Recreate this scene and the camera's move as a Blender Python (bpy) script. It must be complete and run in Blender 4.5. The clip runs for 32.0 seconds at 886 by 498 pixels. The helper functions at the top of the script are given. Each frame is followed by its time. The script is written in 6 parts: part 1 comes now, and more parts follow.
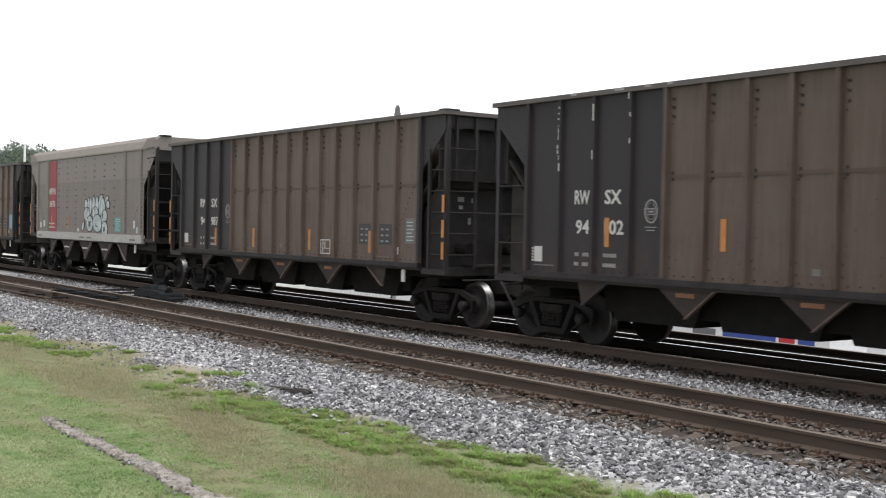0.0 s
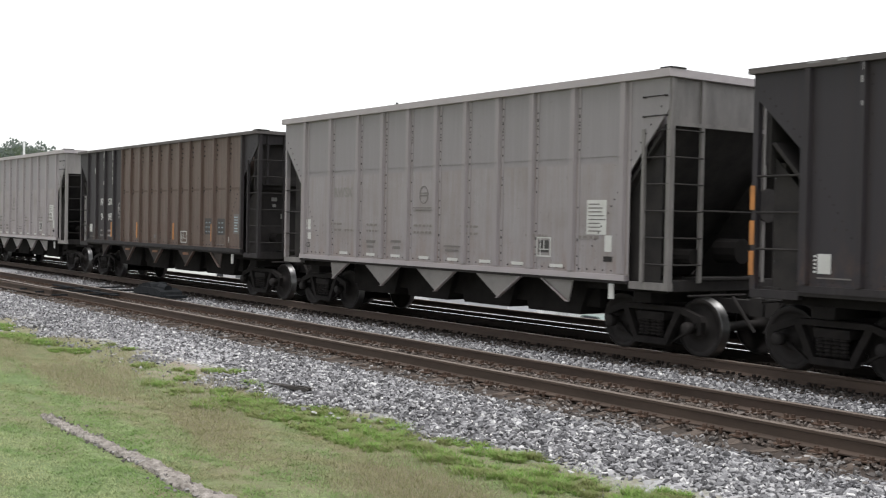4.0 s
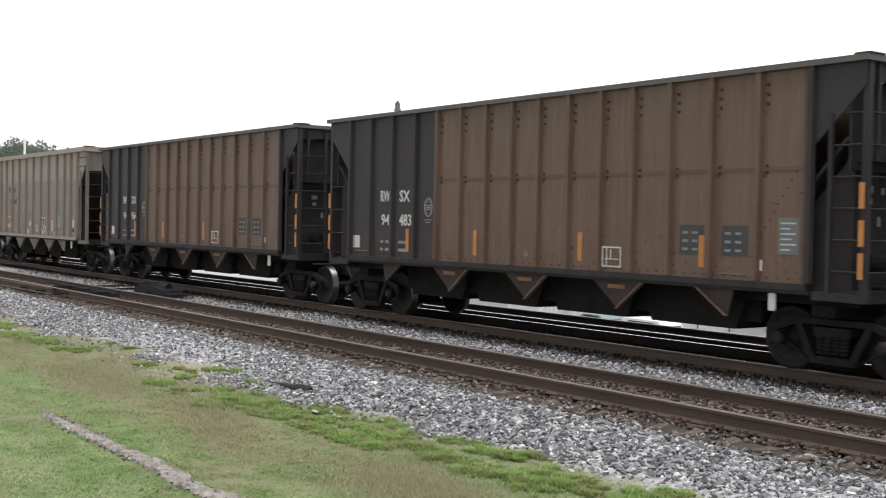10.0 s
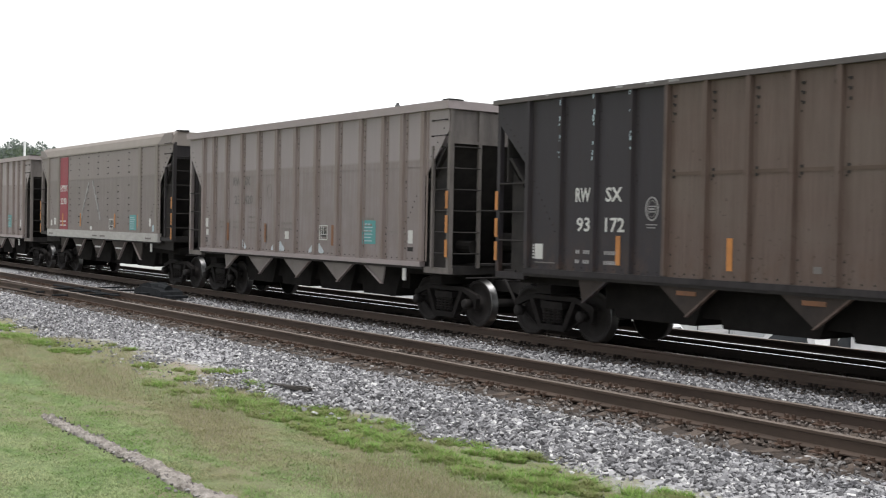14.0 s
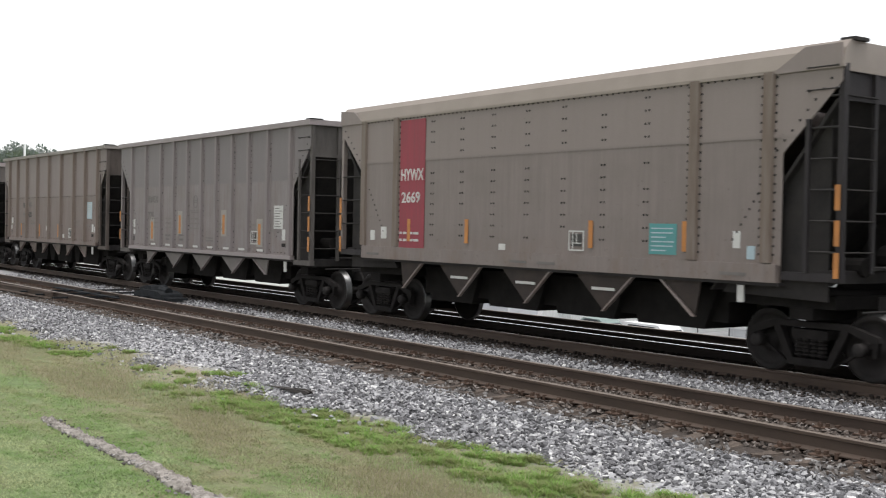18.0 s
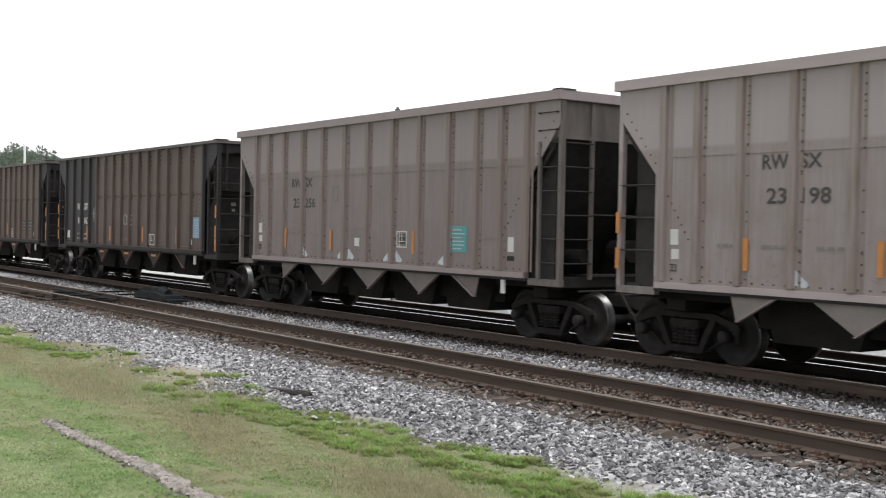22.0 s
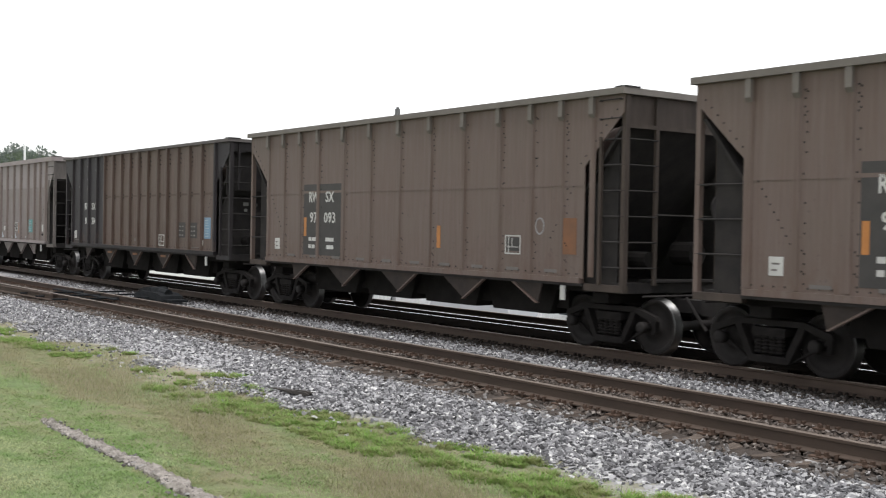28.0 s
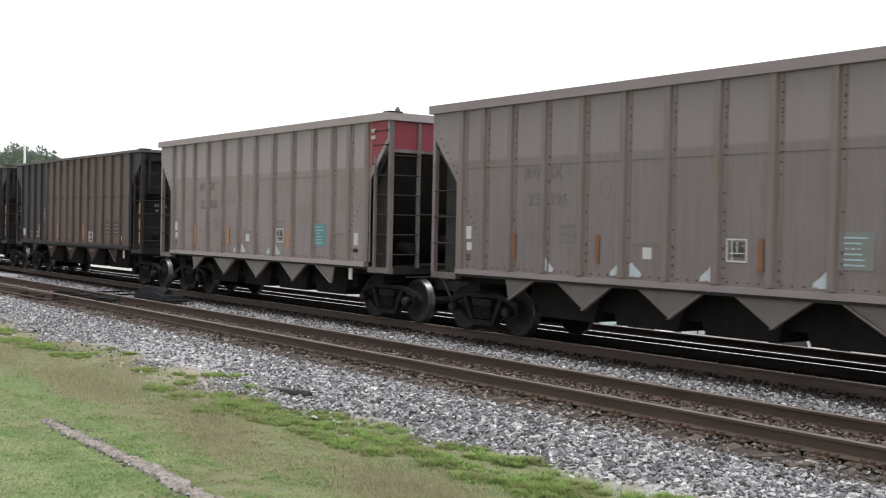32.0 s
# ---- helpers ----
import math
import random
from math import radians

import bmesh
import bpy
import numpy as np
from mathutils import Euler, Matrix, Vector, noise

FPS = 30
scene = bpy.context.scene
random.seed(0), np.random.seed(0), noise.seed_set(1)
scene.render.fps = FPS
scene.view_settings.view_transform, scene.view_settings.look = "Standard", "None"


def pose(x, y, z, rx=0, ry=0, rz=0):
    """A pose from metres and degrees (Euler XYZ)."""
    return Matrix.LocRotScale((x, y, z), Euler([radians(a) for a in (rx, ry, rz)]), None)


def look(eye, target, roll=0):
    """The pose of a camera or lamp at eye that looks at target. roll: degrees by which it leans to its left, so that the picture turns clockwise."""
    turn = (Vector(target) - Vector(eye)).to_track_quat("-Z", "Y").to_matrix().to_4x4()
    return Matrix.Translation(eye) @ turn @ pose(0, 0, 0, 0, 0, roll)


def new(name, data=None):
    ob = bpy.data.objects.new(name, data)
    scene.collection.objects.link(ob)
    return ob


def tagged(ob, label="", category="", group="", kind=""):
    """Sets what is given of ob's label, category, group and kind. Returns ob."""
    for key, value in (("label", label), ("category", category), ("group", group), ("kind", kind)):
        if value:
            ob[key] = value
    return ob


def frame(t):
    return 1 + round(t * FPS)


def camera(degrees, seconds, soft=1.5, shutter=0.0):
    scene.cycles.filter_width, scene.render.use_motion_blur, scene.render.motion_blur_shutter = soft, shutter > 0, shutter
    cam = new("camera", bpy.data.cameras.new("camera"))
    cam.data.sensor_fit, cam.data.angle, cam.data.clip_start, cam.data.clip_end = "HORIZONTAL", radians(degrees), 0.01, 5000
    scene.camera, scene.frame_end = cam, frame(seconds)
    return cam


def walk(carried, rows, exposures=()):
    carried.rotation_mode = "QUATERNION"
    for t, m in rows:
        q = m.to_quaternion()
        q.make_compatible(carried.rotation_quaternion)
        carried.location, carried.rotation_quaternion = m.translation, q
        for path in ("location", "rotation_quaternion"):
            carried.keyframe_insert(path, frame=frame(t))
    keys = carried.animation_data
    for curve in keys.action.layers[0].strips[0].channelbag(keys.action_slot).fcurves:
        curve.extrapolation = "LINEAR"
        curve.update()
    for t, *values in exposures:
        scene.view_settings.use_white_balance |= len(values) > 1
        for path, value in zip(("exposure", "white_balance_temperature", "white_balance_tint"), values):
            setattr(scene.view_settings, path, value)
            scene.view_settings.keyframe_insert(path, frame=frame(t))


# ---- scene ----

EXPO, SKY = 1.12, 0.12
import itertools

# ---- camera: stands still on the lawn, with a slight drift of its tilt ----
EYE = (0.0, 0.0, 2.105)
RAIL = 14.55            # near rail of the train's track
CENTRE = RAIL + 0.7525  # middle of the train's track
HALF = 1.61             # half the width of a car body
YAW, PITCH, ROLL = 35.77, 1.205, 1.12


def aim(lift, turn=0.0):
    a, b = radians(YAW + turn), radians(PITCH - lift)
    way = Vector((-math.cos(a) * math.cos(b), math.sin(a) * math.cos(b), -math.sin(b)))
    return look(EYE, Vector(EYE) + 20 * way, ROLL)


cam = camera(42.52, 32.0, 1.15, 0.1)
STEP = 0.0284
walk(cam, [(t, aim(n * STEP, m * STEP)) for t, n, m in (
    (0.0, 4.6, 0), (0.5, 3.2, 0), (1.0, 3.0, 0), (1.5, 1.4, 2.5), (2.0, 0.1, 1.4), (3.5, 0.0, 1.3), (5.5, -1.6, 0), (8.0, -2.3, 0),
    (9.5, -2.6, 0), (12.0, -1.6, 0), (12.5, 0, 0), (16.5, 0.3, 0), (17.0, 0.4, 0), (17.5, 1.5, 0), (18.0, 4.6, 0), (18.5, 6.3, 0),
    (19.0, 7.4, 0), (20.0, 7.5, 0), (32.0, 7.5, 0))], exposures=[(0, EXPO), (32, EXPO)])

# ---- daylight: a bright overcast sky ----
world = bpy.data.worlds.new("sky")
scene.world = world
world.use_nodes = True
wn, wl = world.node_tree.nodes, world.node_tree.links
sky = wn.new("ShaderNodeTexSky")
sky.sky_type, sky.sun_disc = "NISHITA", False
sky.sun_elevation, sky.sun_rotation = radians(58), radians(20)
pale = wn.new("ShaderNodeHueSaturation")
pale.inputs["Saturation"].default_value = 0.12
wl.new(sky.outputs[0], pale.inputs["Color"])
wl.new(pale.outputs[0], wn["Background"].inputs["Color"])
wn["Background"].inputs["Strength"].default_value = SKY
sun = new("sun", bpy.data.lights.new("sun", "SUN"))
sun.data.energy, sun.data.angle, sun.data.color = 1.3, radians(25), (1.0, 0.985, 0.965)
sun.matrix_world = look((0, 0, 60), (-9, 9, 0))


# ---- materials ----
class Nodes:
    def __init__(self, name, rough=0.8, metal=0.0, gloss=0.3):
        self.m = bpy.data.materials.new(name)
        self.m.use_nodes = True
        self.t = self.m.node_tree
        self.b = self.t.nodes["Principled BSDF"]
        self.b.inputs["Roughness"].default_value = rough
        self.b.inputs["Metallic"].default_value = metal
        self.b.inputs["Specular IOR Level"].default_value = gloss
        self.co = self.t.nodes.new("ShaderNodeTexCoord")

    def put(self, sock, v):
        if isinstance(v, bpy.types.NodeSocket):
            self.t.links.new(v, sock)
        elif isinstance(v, (tuple, list)) and sock.type == "RGBA":
            sock.default_value = (*v[:3], 1)
        else:
            sock.default_value = v

    def place(self, scale=(1, 1, 1), shift=(0, 0, 0), co="Object"):
        n = self.t.nodes.new("ShaderNodeMapping")
        n.inputs["Scale"].default_value, n.inputs["Location"].default_value = scale, shift
        self.t.links.new(self.co.outputs[co], n.inputs["Vector"])
        return n.outputs[0]

    def noise(self, at, scale=5, detail=4, rough=0.55):
        n = self.t.nodes.new("ShaderNodeTexNoise")
        n.inputs["Scale"].default_value, n.inputs["Detail"].default_value, n.inputs["Roughness"].default_value = scale, detail, rough
        self.t.links.new(at, n.inputs["Vector"])
        return n.outputs[0]

    def ramp(self, v, lo, hi):
        n = self.t.nodes.new("ShaderNodeMapRange")
        n.inputs["From Min"].default_value, n.inputs["From Max"].default_value = lo, hi
        self.t.links.new(v, n.inputs["Value"])
        return n.outputs[0]

    def mix(self, f, a, b):
        n = self.t.nodes.new("ShaderNodeMix")
        n.data_type = "RGBA"
        self.put(n.inputs[0], f), self.put(n.inputs[6], a), self.put(n.inputs[7], b)
        return n.outputs[2]

    def tint(self, f, a, b):
        n = self.t.nodes.new("ShaderNodeMix")
        n.data_type, n.blend_type = "RGBA", "MULTIPLY"
        self.put(n.inputs[0], f), self.put(n.inputs[6], a), self.put(n.inputs[7], b)
        return n.outputs[2]

    def math(self, op, a, b=0.0):
        n = self.t.nodes.new("ShaderNodeMath")
        n.operation = op
        self.put(n.inputs[0], a), self.put(n.inputs[1], b)
        return n.outputs[0]

    def axis(self, i, co="Object"):
        n = self.t.nodes.new("ShaderNodeSeparateXYZ")
        self.t.links.new(self.co.outputs[co], n.inputs[0])
        return n.outputs[i]

    def island(self):
        return self.t.nodes.new("ShaderNodeNewGeometry").outputs["Random Per Island"]

    def random(self):
        return self.t.nodes.new("ShaderNodeObjectInfo").outputs["Random"]

    def done(self, colour, bump=None, strength=0.3, dist=0.01, rough=None):
        self.put(self.b.inputs["Base Color"], colour)
        if rough is not None:
            self.put(self.b.inputs["Roughness"], rough)
        if bump is not None:
            n = self.t.nodes.new("ShaderNodeBump")
            n.inputs["Strength"].default_value, n.inputs["Distance"].default_value = strength, dist
            self.t.links.new(bump, n.inputs["Height"])
            self.t.links.new(n.outputs[0], self.b.inputs["Normal"])
        return self.m


def leafy(m, share=0.45):
    """Thin leaves: part of the light shines through them."""
    t = m.node_tree
    b = t.nodes["Principled BSDF"]
    thin, both = t.nodes.new("ShaderNodeBsdfTranslucent"), t.nodes.new("ShaderNodeMixShader")
    t.links.new(b.inputs["Base Color"].links[0].from_socket, thin.inputs["Color"])
    both.inputs[0].default_value = share
    t.links.new(b.outputs[0], both.inputs[1])
    t.links.new(thin.outputs[0], both.inputs[2])
    t.links.new(both.outputs[0], t.nodes["Material Output"].inputs["Surface"])
    return m


def mottled(name, a, b, scale=3.0, fine=40.0, rough=0.8, metal=0.0, stretch=(1, 1, 1), co="Object", bump=0.25, dist=0.006, gloss=0.3):
    n = Nodes(name, rough, metal, gloss)
    at = n.place(stretch, co=co)
    big, small = n.noise(at, scale, 5), n.noise(at, fine, 3)
    f = n.math("ADD", n.math("MULTIPLY", n.ramp(big, 0.3, 0.7), 0.65), n.math("MULTIPLY", small, 0.4))
    return n.done(n.mix(f, a, b), small, bump, dist)


def plain(name, colour, rough=0.6, metal=0.0):
    return mottled(name, colour, tuple(c * 0.78 for c in colour), 4, 60, rough, metal)


def paint(seed, base, rust, dark=None, edge=0.0, upper=None, band=3.35, grime=0.55, posts=(), length=14.0, stain=0.8, tail=0.0, pits=0.6):
    """Weathered car paint: streaks that run down the sheets, blotches and dust; a dark end panel or a cleaner upper band where given."""
    n = Nodes("weathered_paint", 0.62)
    sh = (seed * 13.7, seed * 5.1, seed * 3.3)
    cool = (1.005, 0.995, 1.065)
    base, rust = (tuple(a * b for a, b in zip(v, cool)) for v in (base, rust))
    upper = upper and tuple(a * b for a, b in zip(upper, cool))
    streak = n.noise(n.place((7, 7, 0.35), sh), 1.6, 5, 0.65)
    fine = n.noise(n.place((26, 26, 1.2), sh), 1.5, 3, 0.6)
    blotch = n.noise(n.place((0.5, 0.5, 0.9), sh), 1.5, 5, 0.6)
    grit = n.noise(n.place((1, 1, 1), sh), 55, 2)
    c = n.mix(n.ramp(streak, 0.38, 0.68), base, rust)
    c = n.mix(n.math("MULTIPLY", n.ramp(fine, 0.45, 0.75), 0.5), c, tuple(v * grime for v in base))
    c = n.mix(n.math("MULTIPLY", n.ramp(blotch, 0.42, 0.7), 0.55), c, tuple(0.5 * (u + v) for u, v in zip(rust, (0.16, 0.14, 0.12))))
    if upper:
        wob = n.math("ADD", n.axis(2), n.math("MULTIPLY", n.math("SUBTRACT", streak, 0.5), 0.06))
        up = n.mix(n.math("MULTIPLY", n.ramp(streak, 0.45, 0.75), 0.45), upper, base)
        c = n.mix(n.ramp(wob, band - 0.03, band + 0.03), c, up)
    if dark:
        d = n.mix(n.math("MULTIPLY", n.ramp(streak, 0.5, 0.8), 0.5), dark, tuple(0.6 * u + 0.25 * v for u, v in zip(dark, rust)))
        wob = n.math("ADD", n.axis(0), n.math("MULTIPLY", n.math("SUBTRACT", blotch, 0.5), 0.12))
        c = n.mix(n.ramp(wob, edge + 0.05, edge - 0.05), c, d)
        if tail:
            c = n.mix(n.ramp(wob, tail - 0.05, tail + 0.05), c, d)
    # rust that has run down beside the posts
    r = random.Random(seed)
    for k in range(0, len(posts), 10):
        cr = n.t.nodes.new("ShaderNodeValToRGB")
        stops = [(0.0, 0.0)]
        for x in posts[k:k + 10]:
            v = 0.35 + 0.65 * r.random()
            stops += [((x - 0.09) / length, 0.0), ((x + 0.06) / length, v), ((x + 0.17 + 0.12 * r.random()) / length, 0.0)]
        els = cr.color_ramp.elements
        while len(els) < len(stops):
            els.new(1.0)
        for e, (at, v) in zip(els, stops):
            e.position, e.color = at, (v, v, v, 1)
        n.t.links.new(n.math("DIVIDE", n.axis(0), length), cr.inputs[0])
        f = n.math("MULTIPLY", n.math("MULTIPLY", cr.outputs[0], n.ramp(streak, 0.28, 0.6)), stain)
        c = n.tint(f, c, (0.56, 0.44, 0.35))
    # rust pits, more of them low on the sheet
    pit = n.noise(n.place((1, 1, 1), sh), 13, 2)
    low = n.math("MULTIPLY", n.ramp(n.axis(2), 3.6, 1.5), 0.07)
    c = n.mix(n.math("MULTIPLY", n.ramp(n.math("ADD", pit, low), 0.72, 0.76), pits), c, (0.030, 0.020, 0.016))
    spill = n.noise(n.place((2.2, 2.2, 1.2), sh), 1.7, 4, 0.65)
    c = n.mix(n.math("MULTIPLY", n.math("MULTIPLY", n.ramp(n.axis(2), 2.1, 1.35), n.ramp(spill, 0.45, 0.65)), 0.45), c, tuple(v * w for v, w in zip(base, (0.75, 0.58, 0.46))))
    c = n.mix(n.math("MULTIPLY", grit, 0.22), c, tuple(v * 0.45 for v in base))
    dent = n.math("ADD", n.noise(n.place((1.2, 1.2, 0.8), sh), 1.3, 2), n.math("MULTIPLY", grit, 0.05))
    return n.done(c, dent, 0.35, 0.03, n.math("ADD", n.math("MULTIPLY", streak, 0.25), 0.48))


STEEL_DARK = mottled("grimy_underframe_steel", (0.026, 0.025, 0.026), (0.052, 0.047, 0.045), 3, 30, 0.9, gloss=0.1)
# UNDER: shade beneath the cars is darkened into this steel's colour
UNDER = mottled("shade_dark_hopper_steel", (0.013, 0.012, 0.012), (0.024, 0.022, 0.021), 3, 30, 1.0, gloss=0.05)
TRUCK_IRON = mottled("cast_truck_iron", (0.011, 0.010, 0.010), (0.027, 0.024, 0.023), 5, 35, 0.85, gloss=0.1)
WHEEL_IRON = mottled("dusty_wheel_iron", (0.013, 0.012, 0.012), (0.032, 0.028, 0.027), 4, 30, 0.7, 0.0, gloss=0.15)
TREAD = mottled("polished_wheel_tread", (0.17, 0.17, 0.17), (0.08, 0.078, 0.077), 6, 60, 0.38, 1.0, bump=0.05)
RAIL_SIDE = mottled("rusty_rail_steel", (0.048, 0.035, 0.028), (0.095, 0.068, 0.053), 2, 25, 0.85, 0.0, (0.4, 3, 3))
RAIL_TOP = mottled("worn_rail_head", (0.30, 0.25, 0.215), (0.22, 0.175, 0.145), 2, 30, 0.42, 0.55, (0.3, 6, 6), bump=0.05)
RAIL_SHINE = mottled("polished_rail_head", (0.62, 0.62, 0.61), (0.5, 0.5, 0.5), 2, 30, 0.2, 1.0, (0.3, 6, 6), bump=0.03)
# coal dust, with the train's shade darkened into the tie and rail colours
TIE_COAL_SHADE = mottled("coal_and_shade_tie", (0.030, 0.025, 0.022), (0.070, 0.056, 0.047), 2.5, 22, 0.95, 0, (8, 0.8, 8), bump=0.6, dist=0.015, gloss=0.1)
RAIL_COAL_SHADE = mottled("coal_and_shade_rail", (0.016, 0.014, 0.013), (0.035, 0.028, 0.024), 2, 25, 0.9, 0, (0.4, 3, 3), gloss=0.1)
TIE_WOOD = mottled("weathered_tie_wood", (0.046, 0.036, 0.030), (0.150, 0.118, 0.098), 2.5, 22, 0.9, 0, (8, 0.8, 8), bump=0.6, dist=0.015)
PLATE_IRON = mottled("rusty_tie_plate", (0.060, 0.040, 0.031), (0.11, 0.074, 0.056), 6, 50, 0.85, gloss=0.15)
COAL = mottled("coal", (0.012, 0.012, 0.013), (0.035, 0.034, 0.034), 6, 60, 0.5, bump=0.8, dist=0.03)
WHITE = mottled("soiled_white_paint", (0.62, 0.62, 0.60), (0.46, 0.45, 0.43), 3, 50, 0.6)
LETTER = mottled("stencil_white", (0.70, 0.70, 0.68), (0.40, 0.39, 0.37), 2.2, 14, 0.65)
LETTER_DARK = mottled("faded_stencil_black", (0.035, 0.034, 0.034), (0.09, 0.085, 0.08), 3, 18, 0.7)
LETTER_FAINT = mottled("ghost_stencil", (0.13, 0.12, 0.115), (0.18, 0.165, 0.158), 3, 18, 0.75)
SILL_WHITE = mottled("grimy_white_sill", (0.46, 0.45, 0.435), (0.32, 0.305, 0.29), 2.5, 40, 0.65, 0, (1, 1, 3))
ORANGE = mottled("orange_reflector", (0.54, 0.225, 0.062), (0.36, 0.155, 0.055), 4, 40, 0.55)
TEAL = mottled("teal_sticker", (0.07, 0.30, 0.30), (0.10, 0.24, 0.24), 3, 40, 0.5)
BLUE = mottled("pale_blue_sticker", (0.16, 0.32, 0.46), (0.20, 0.27, 0.36), 3, 40, 0.5)
SKYBLUE = mottled("pale_blue_patch", (0.42, 0.53, 0.58), (0.30, 0.38, 0.42), 4, 40, 0.55)
RED = mottled("faded_red_paint", (0.31, 0.048, 0.068), (0.21, 0.052, 0.064), 2.0, 30, 0.6, 0, (6, 6, 0.6))
BLACKPANEL = mottled("dark_data_panel", (0.045, 0.043, 0.043), (0.07, 0.065, 0.062), 3, 40, 0.65)
GRAF_FILL = mottled("pale_spray_paint", (0.64, 0.68, 0.70), (0.24, 0.28, 0.30), 3.5, 18, 0.6)
GRAF_LINE = plain("black_spray_line", (0.02, 0.022, 0.025), 0.6)


# ---- mesh helpers ----
class Shape:
    def __init__(self):
        self.v, self.f = [], []

    def box(self, x0, x1, y0, y1, z0, z1):
        k = len(self.v)
        self.v += [(x0, y0, z0), (x1, y0, z0), (x1, y1, z0), (x0, y1, z0), (x0, y0, z1), (x1, y0, z1), (x1, y1, z1), (x0, y1, z1)]
        self.f += [tuple(k + i for i in q) for q in ((0, 3, 2, 1), (4, 5, 6, 7), (0, 1, 5, 4), (1, 2, 6, 5), (2, 3, 7, 6), (3, 0, 4, 7))]
        return self

    def slab(self, pts, y0, y1, axis="y"):
        """A polygon of (x, z), counter-clockwise seen from -y, given thickness along y; or of (y, z) along x."""
        k, n = len(self.v), len(pts)
        for d in (y0, y1):
            self.v += [(p, d, q) if axis == "y" else (d, p, q) for p, q in pts]
        a, b = tuple(range(k, k + n)), tuple(range(k + 2 * n - 1, k + n - 1, -1))
        flip = axis == "x"
        self.f += [a[::-1] if flip else a, b[::-1] if flip else b]
        for i in range(n):
            j = (i + 1) % n
            q = (k + i, k + n + i, k + n + j, k + j)
            self.f.append(q[::-1] if flip else q)
        return self

    def rod(self, a, b, r, n=6):
        a, b = Vector(a), Vector(b)
        w = (b - a).normalized()
        u = w.orthogonal().normalized()
        s = w.cross(u)
        k = len(self.v)
        for p in (a, b):
            self.v += [tuple(p + r * (math.cos(2 * math.pi * i / n) * u + math.sin(2 * math.pi * i / n) * s)) for i in range(n)]
        self.f += [tuple(range(k + n - 1, k - 1, -1)), tuple(range(k + n, k + 2 * n))]
        self.f += [(k + i, k + (i + 1) % n, k + n + (i + 1) % n, k + n + i) for i in range(n)]
        return self

    def lathe(self, prof, n=36, c=(0, 0, 0)):
        """Profile of (y, r) turned about the y axis through c."""
        k, m = len(self.v), len(prof)
        for y, r in prof:
            self.v += [(c[0] + r * math.cos(2 * math.pi * i / n), c[1] + y, c[2] + r * math.sin(2 * math.pi * i / n)) for i in range(n)]
        for j in range(m - 1):
            self.f += [(k + j * n + i, k + (j + 1) * n + i, k + (j + 1) * n + (i + 1) % n, k + j * n + (i + 1) % n) for i in range(n)]
        self.f += [tuple(range(k, k + n)), tuple(range(k + m * n - 1, k + (m - 1) * n - 1, -1))]
        return self

    def mesh(self, name):
        me = bpy.data.meshes.new(name)
        me.from_pydata(self.v, [], self.f)
        return me


MESHES = {}


def part(name, key, make, material, parent, label=""):
    """One mesh object under a thing or a part; alike ones share the mesh named by key, and each takes its own material."""
    if key not in MESHES:
        made = make()
        me = made if isinstance(made, bpy.types.Mesh) else made.mesh(name)
        me.materials.append(material)
        MESHES[key] = me
    ob = new(name, MESHES[key])
    ob.parent = parent
    ob.material_slots[0].link = "OBJECT"
    ob.material_slots[0].material = material
    return tagged(ob, label)


def thing(name, label, category, group="", kind="", at=(0, 0, 0)):
    ob = new(name)
    ob.empty_display_size = 0.2
    ob.location = at
    return tagged(ob, label, category, group, kind)


def solid(name, shape, material, label="", category="", group="", kind="", at=(0, 0, 0), smooth=False):
    ob = new(name, shape.mesh(name))
    ob.data.materials.append(material)
    ob.location = at
    if smooth:
        ob.data.polygons.foreach_set("use_smooth", [True] * len(ob.data.polygons))
    return tagged(ob, label, category, group, kind)


def lettering(text, tall, wide):
    """A mesh of the built-in font, set upright on the xz plane, tall and wide as given."""
    cu = bpy.data.curves.new("letters", "FONT")
    cu.body, cu.offset, cu.resolution_u, cu.extrude = text, 0.018, 2, 0.004
    ob = new("letters", cu)
    me = bpy.data.meshes.new_from_object(ob.evaluated_get(bpy.context.evaluated_depsgraph_get()))
    bpy.data.objects.remove(ob)
    bpy.data.curves.remove(cu)
    co = np.empty(len(me.vertices) * 3)
    me.vertices.foreach_get("co", co)
    co = co.reshape(-1, 3)
    lo, hi = co.min(0), co.max(0)
    out = np.stack([(co[:, 0] - lo[0]) / (hi[0] - lo[0]) * wide, -0.004 * (co[:, 2] > 0), (co[:, 1] - lo[1]) / (hi[1] - lo[1]) * tall], 1)
    me.vertices.foreach_set("co", out.ravel())
    me.update()
    return me


# ---- the ground: lawn, track bed, bank and the lower street behind ----
PROFILE = [(-400, -1.2), (-20, -0.62), (2, -0.52), (7.6, -0.50), (8.3, -0.48), (9.2, -0.37), (9.75, -0.315), (10.05, -0.285), (10.3, -0.270), (12.1, -0.270), (12.5, -0.285), (13.4, -0.275), (13.9, -0.240), (16.9, -0.250), (17.6, -0.42), (20.5, -0.45), (20.8, -0.52), (26.5, -4.0), (42, -4.04), (44, -4.9), (60, -5.0), (900, -5.2), (4500, -5.5)]


def level(y):
    for (a, p), (b, q) in zip(PROFILE, PROFILE[1:]):
        if a <= y <= b:
            return p + (q - p) * (y - a) / (b - a)
    return PROFILE[-1][1]


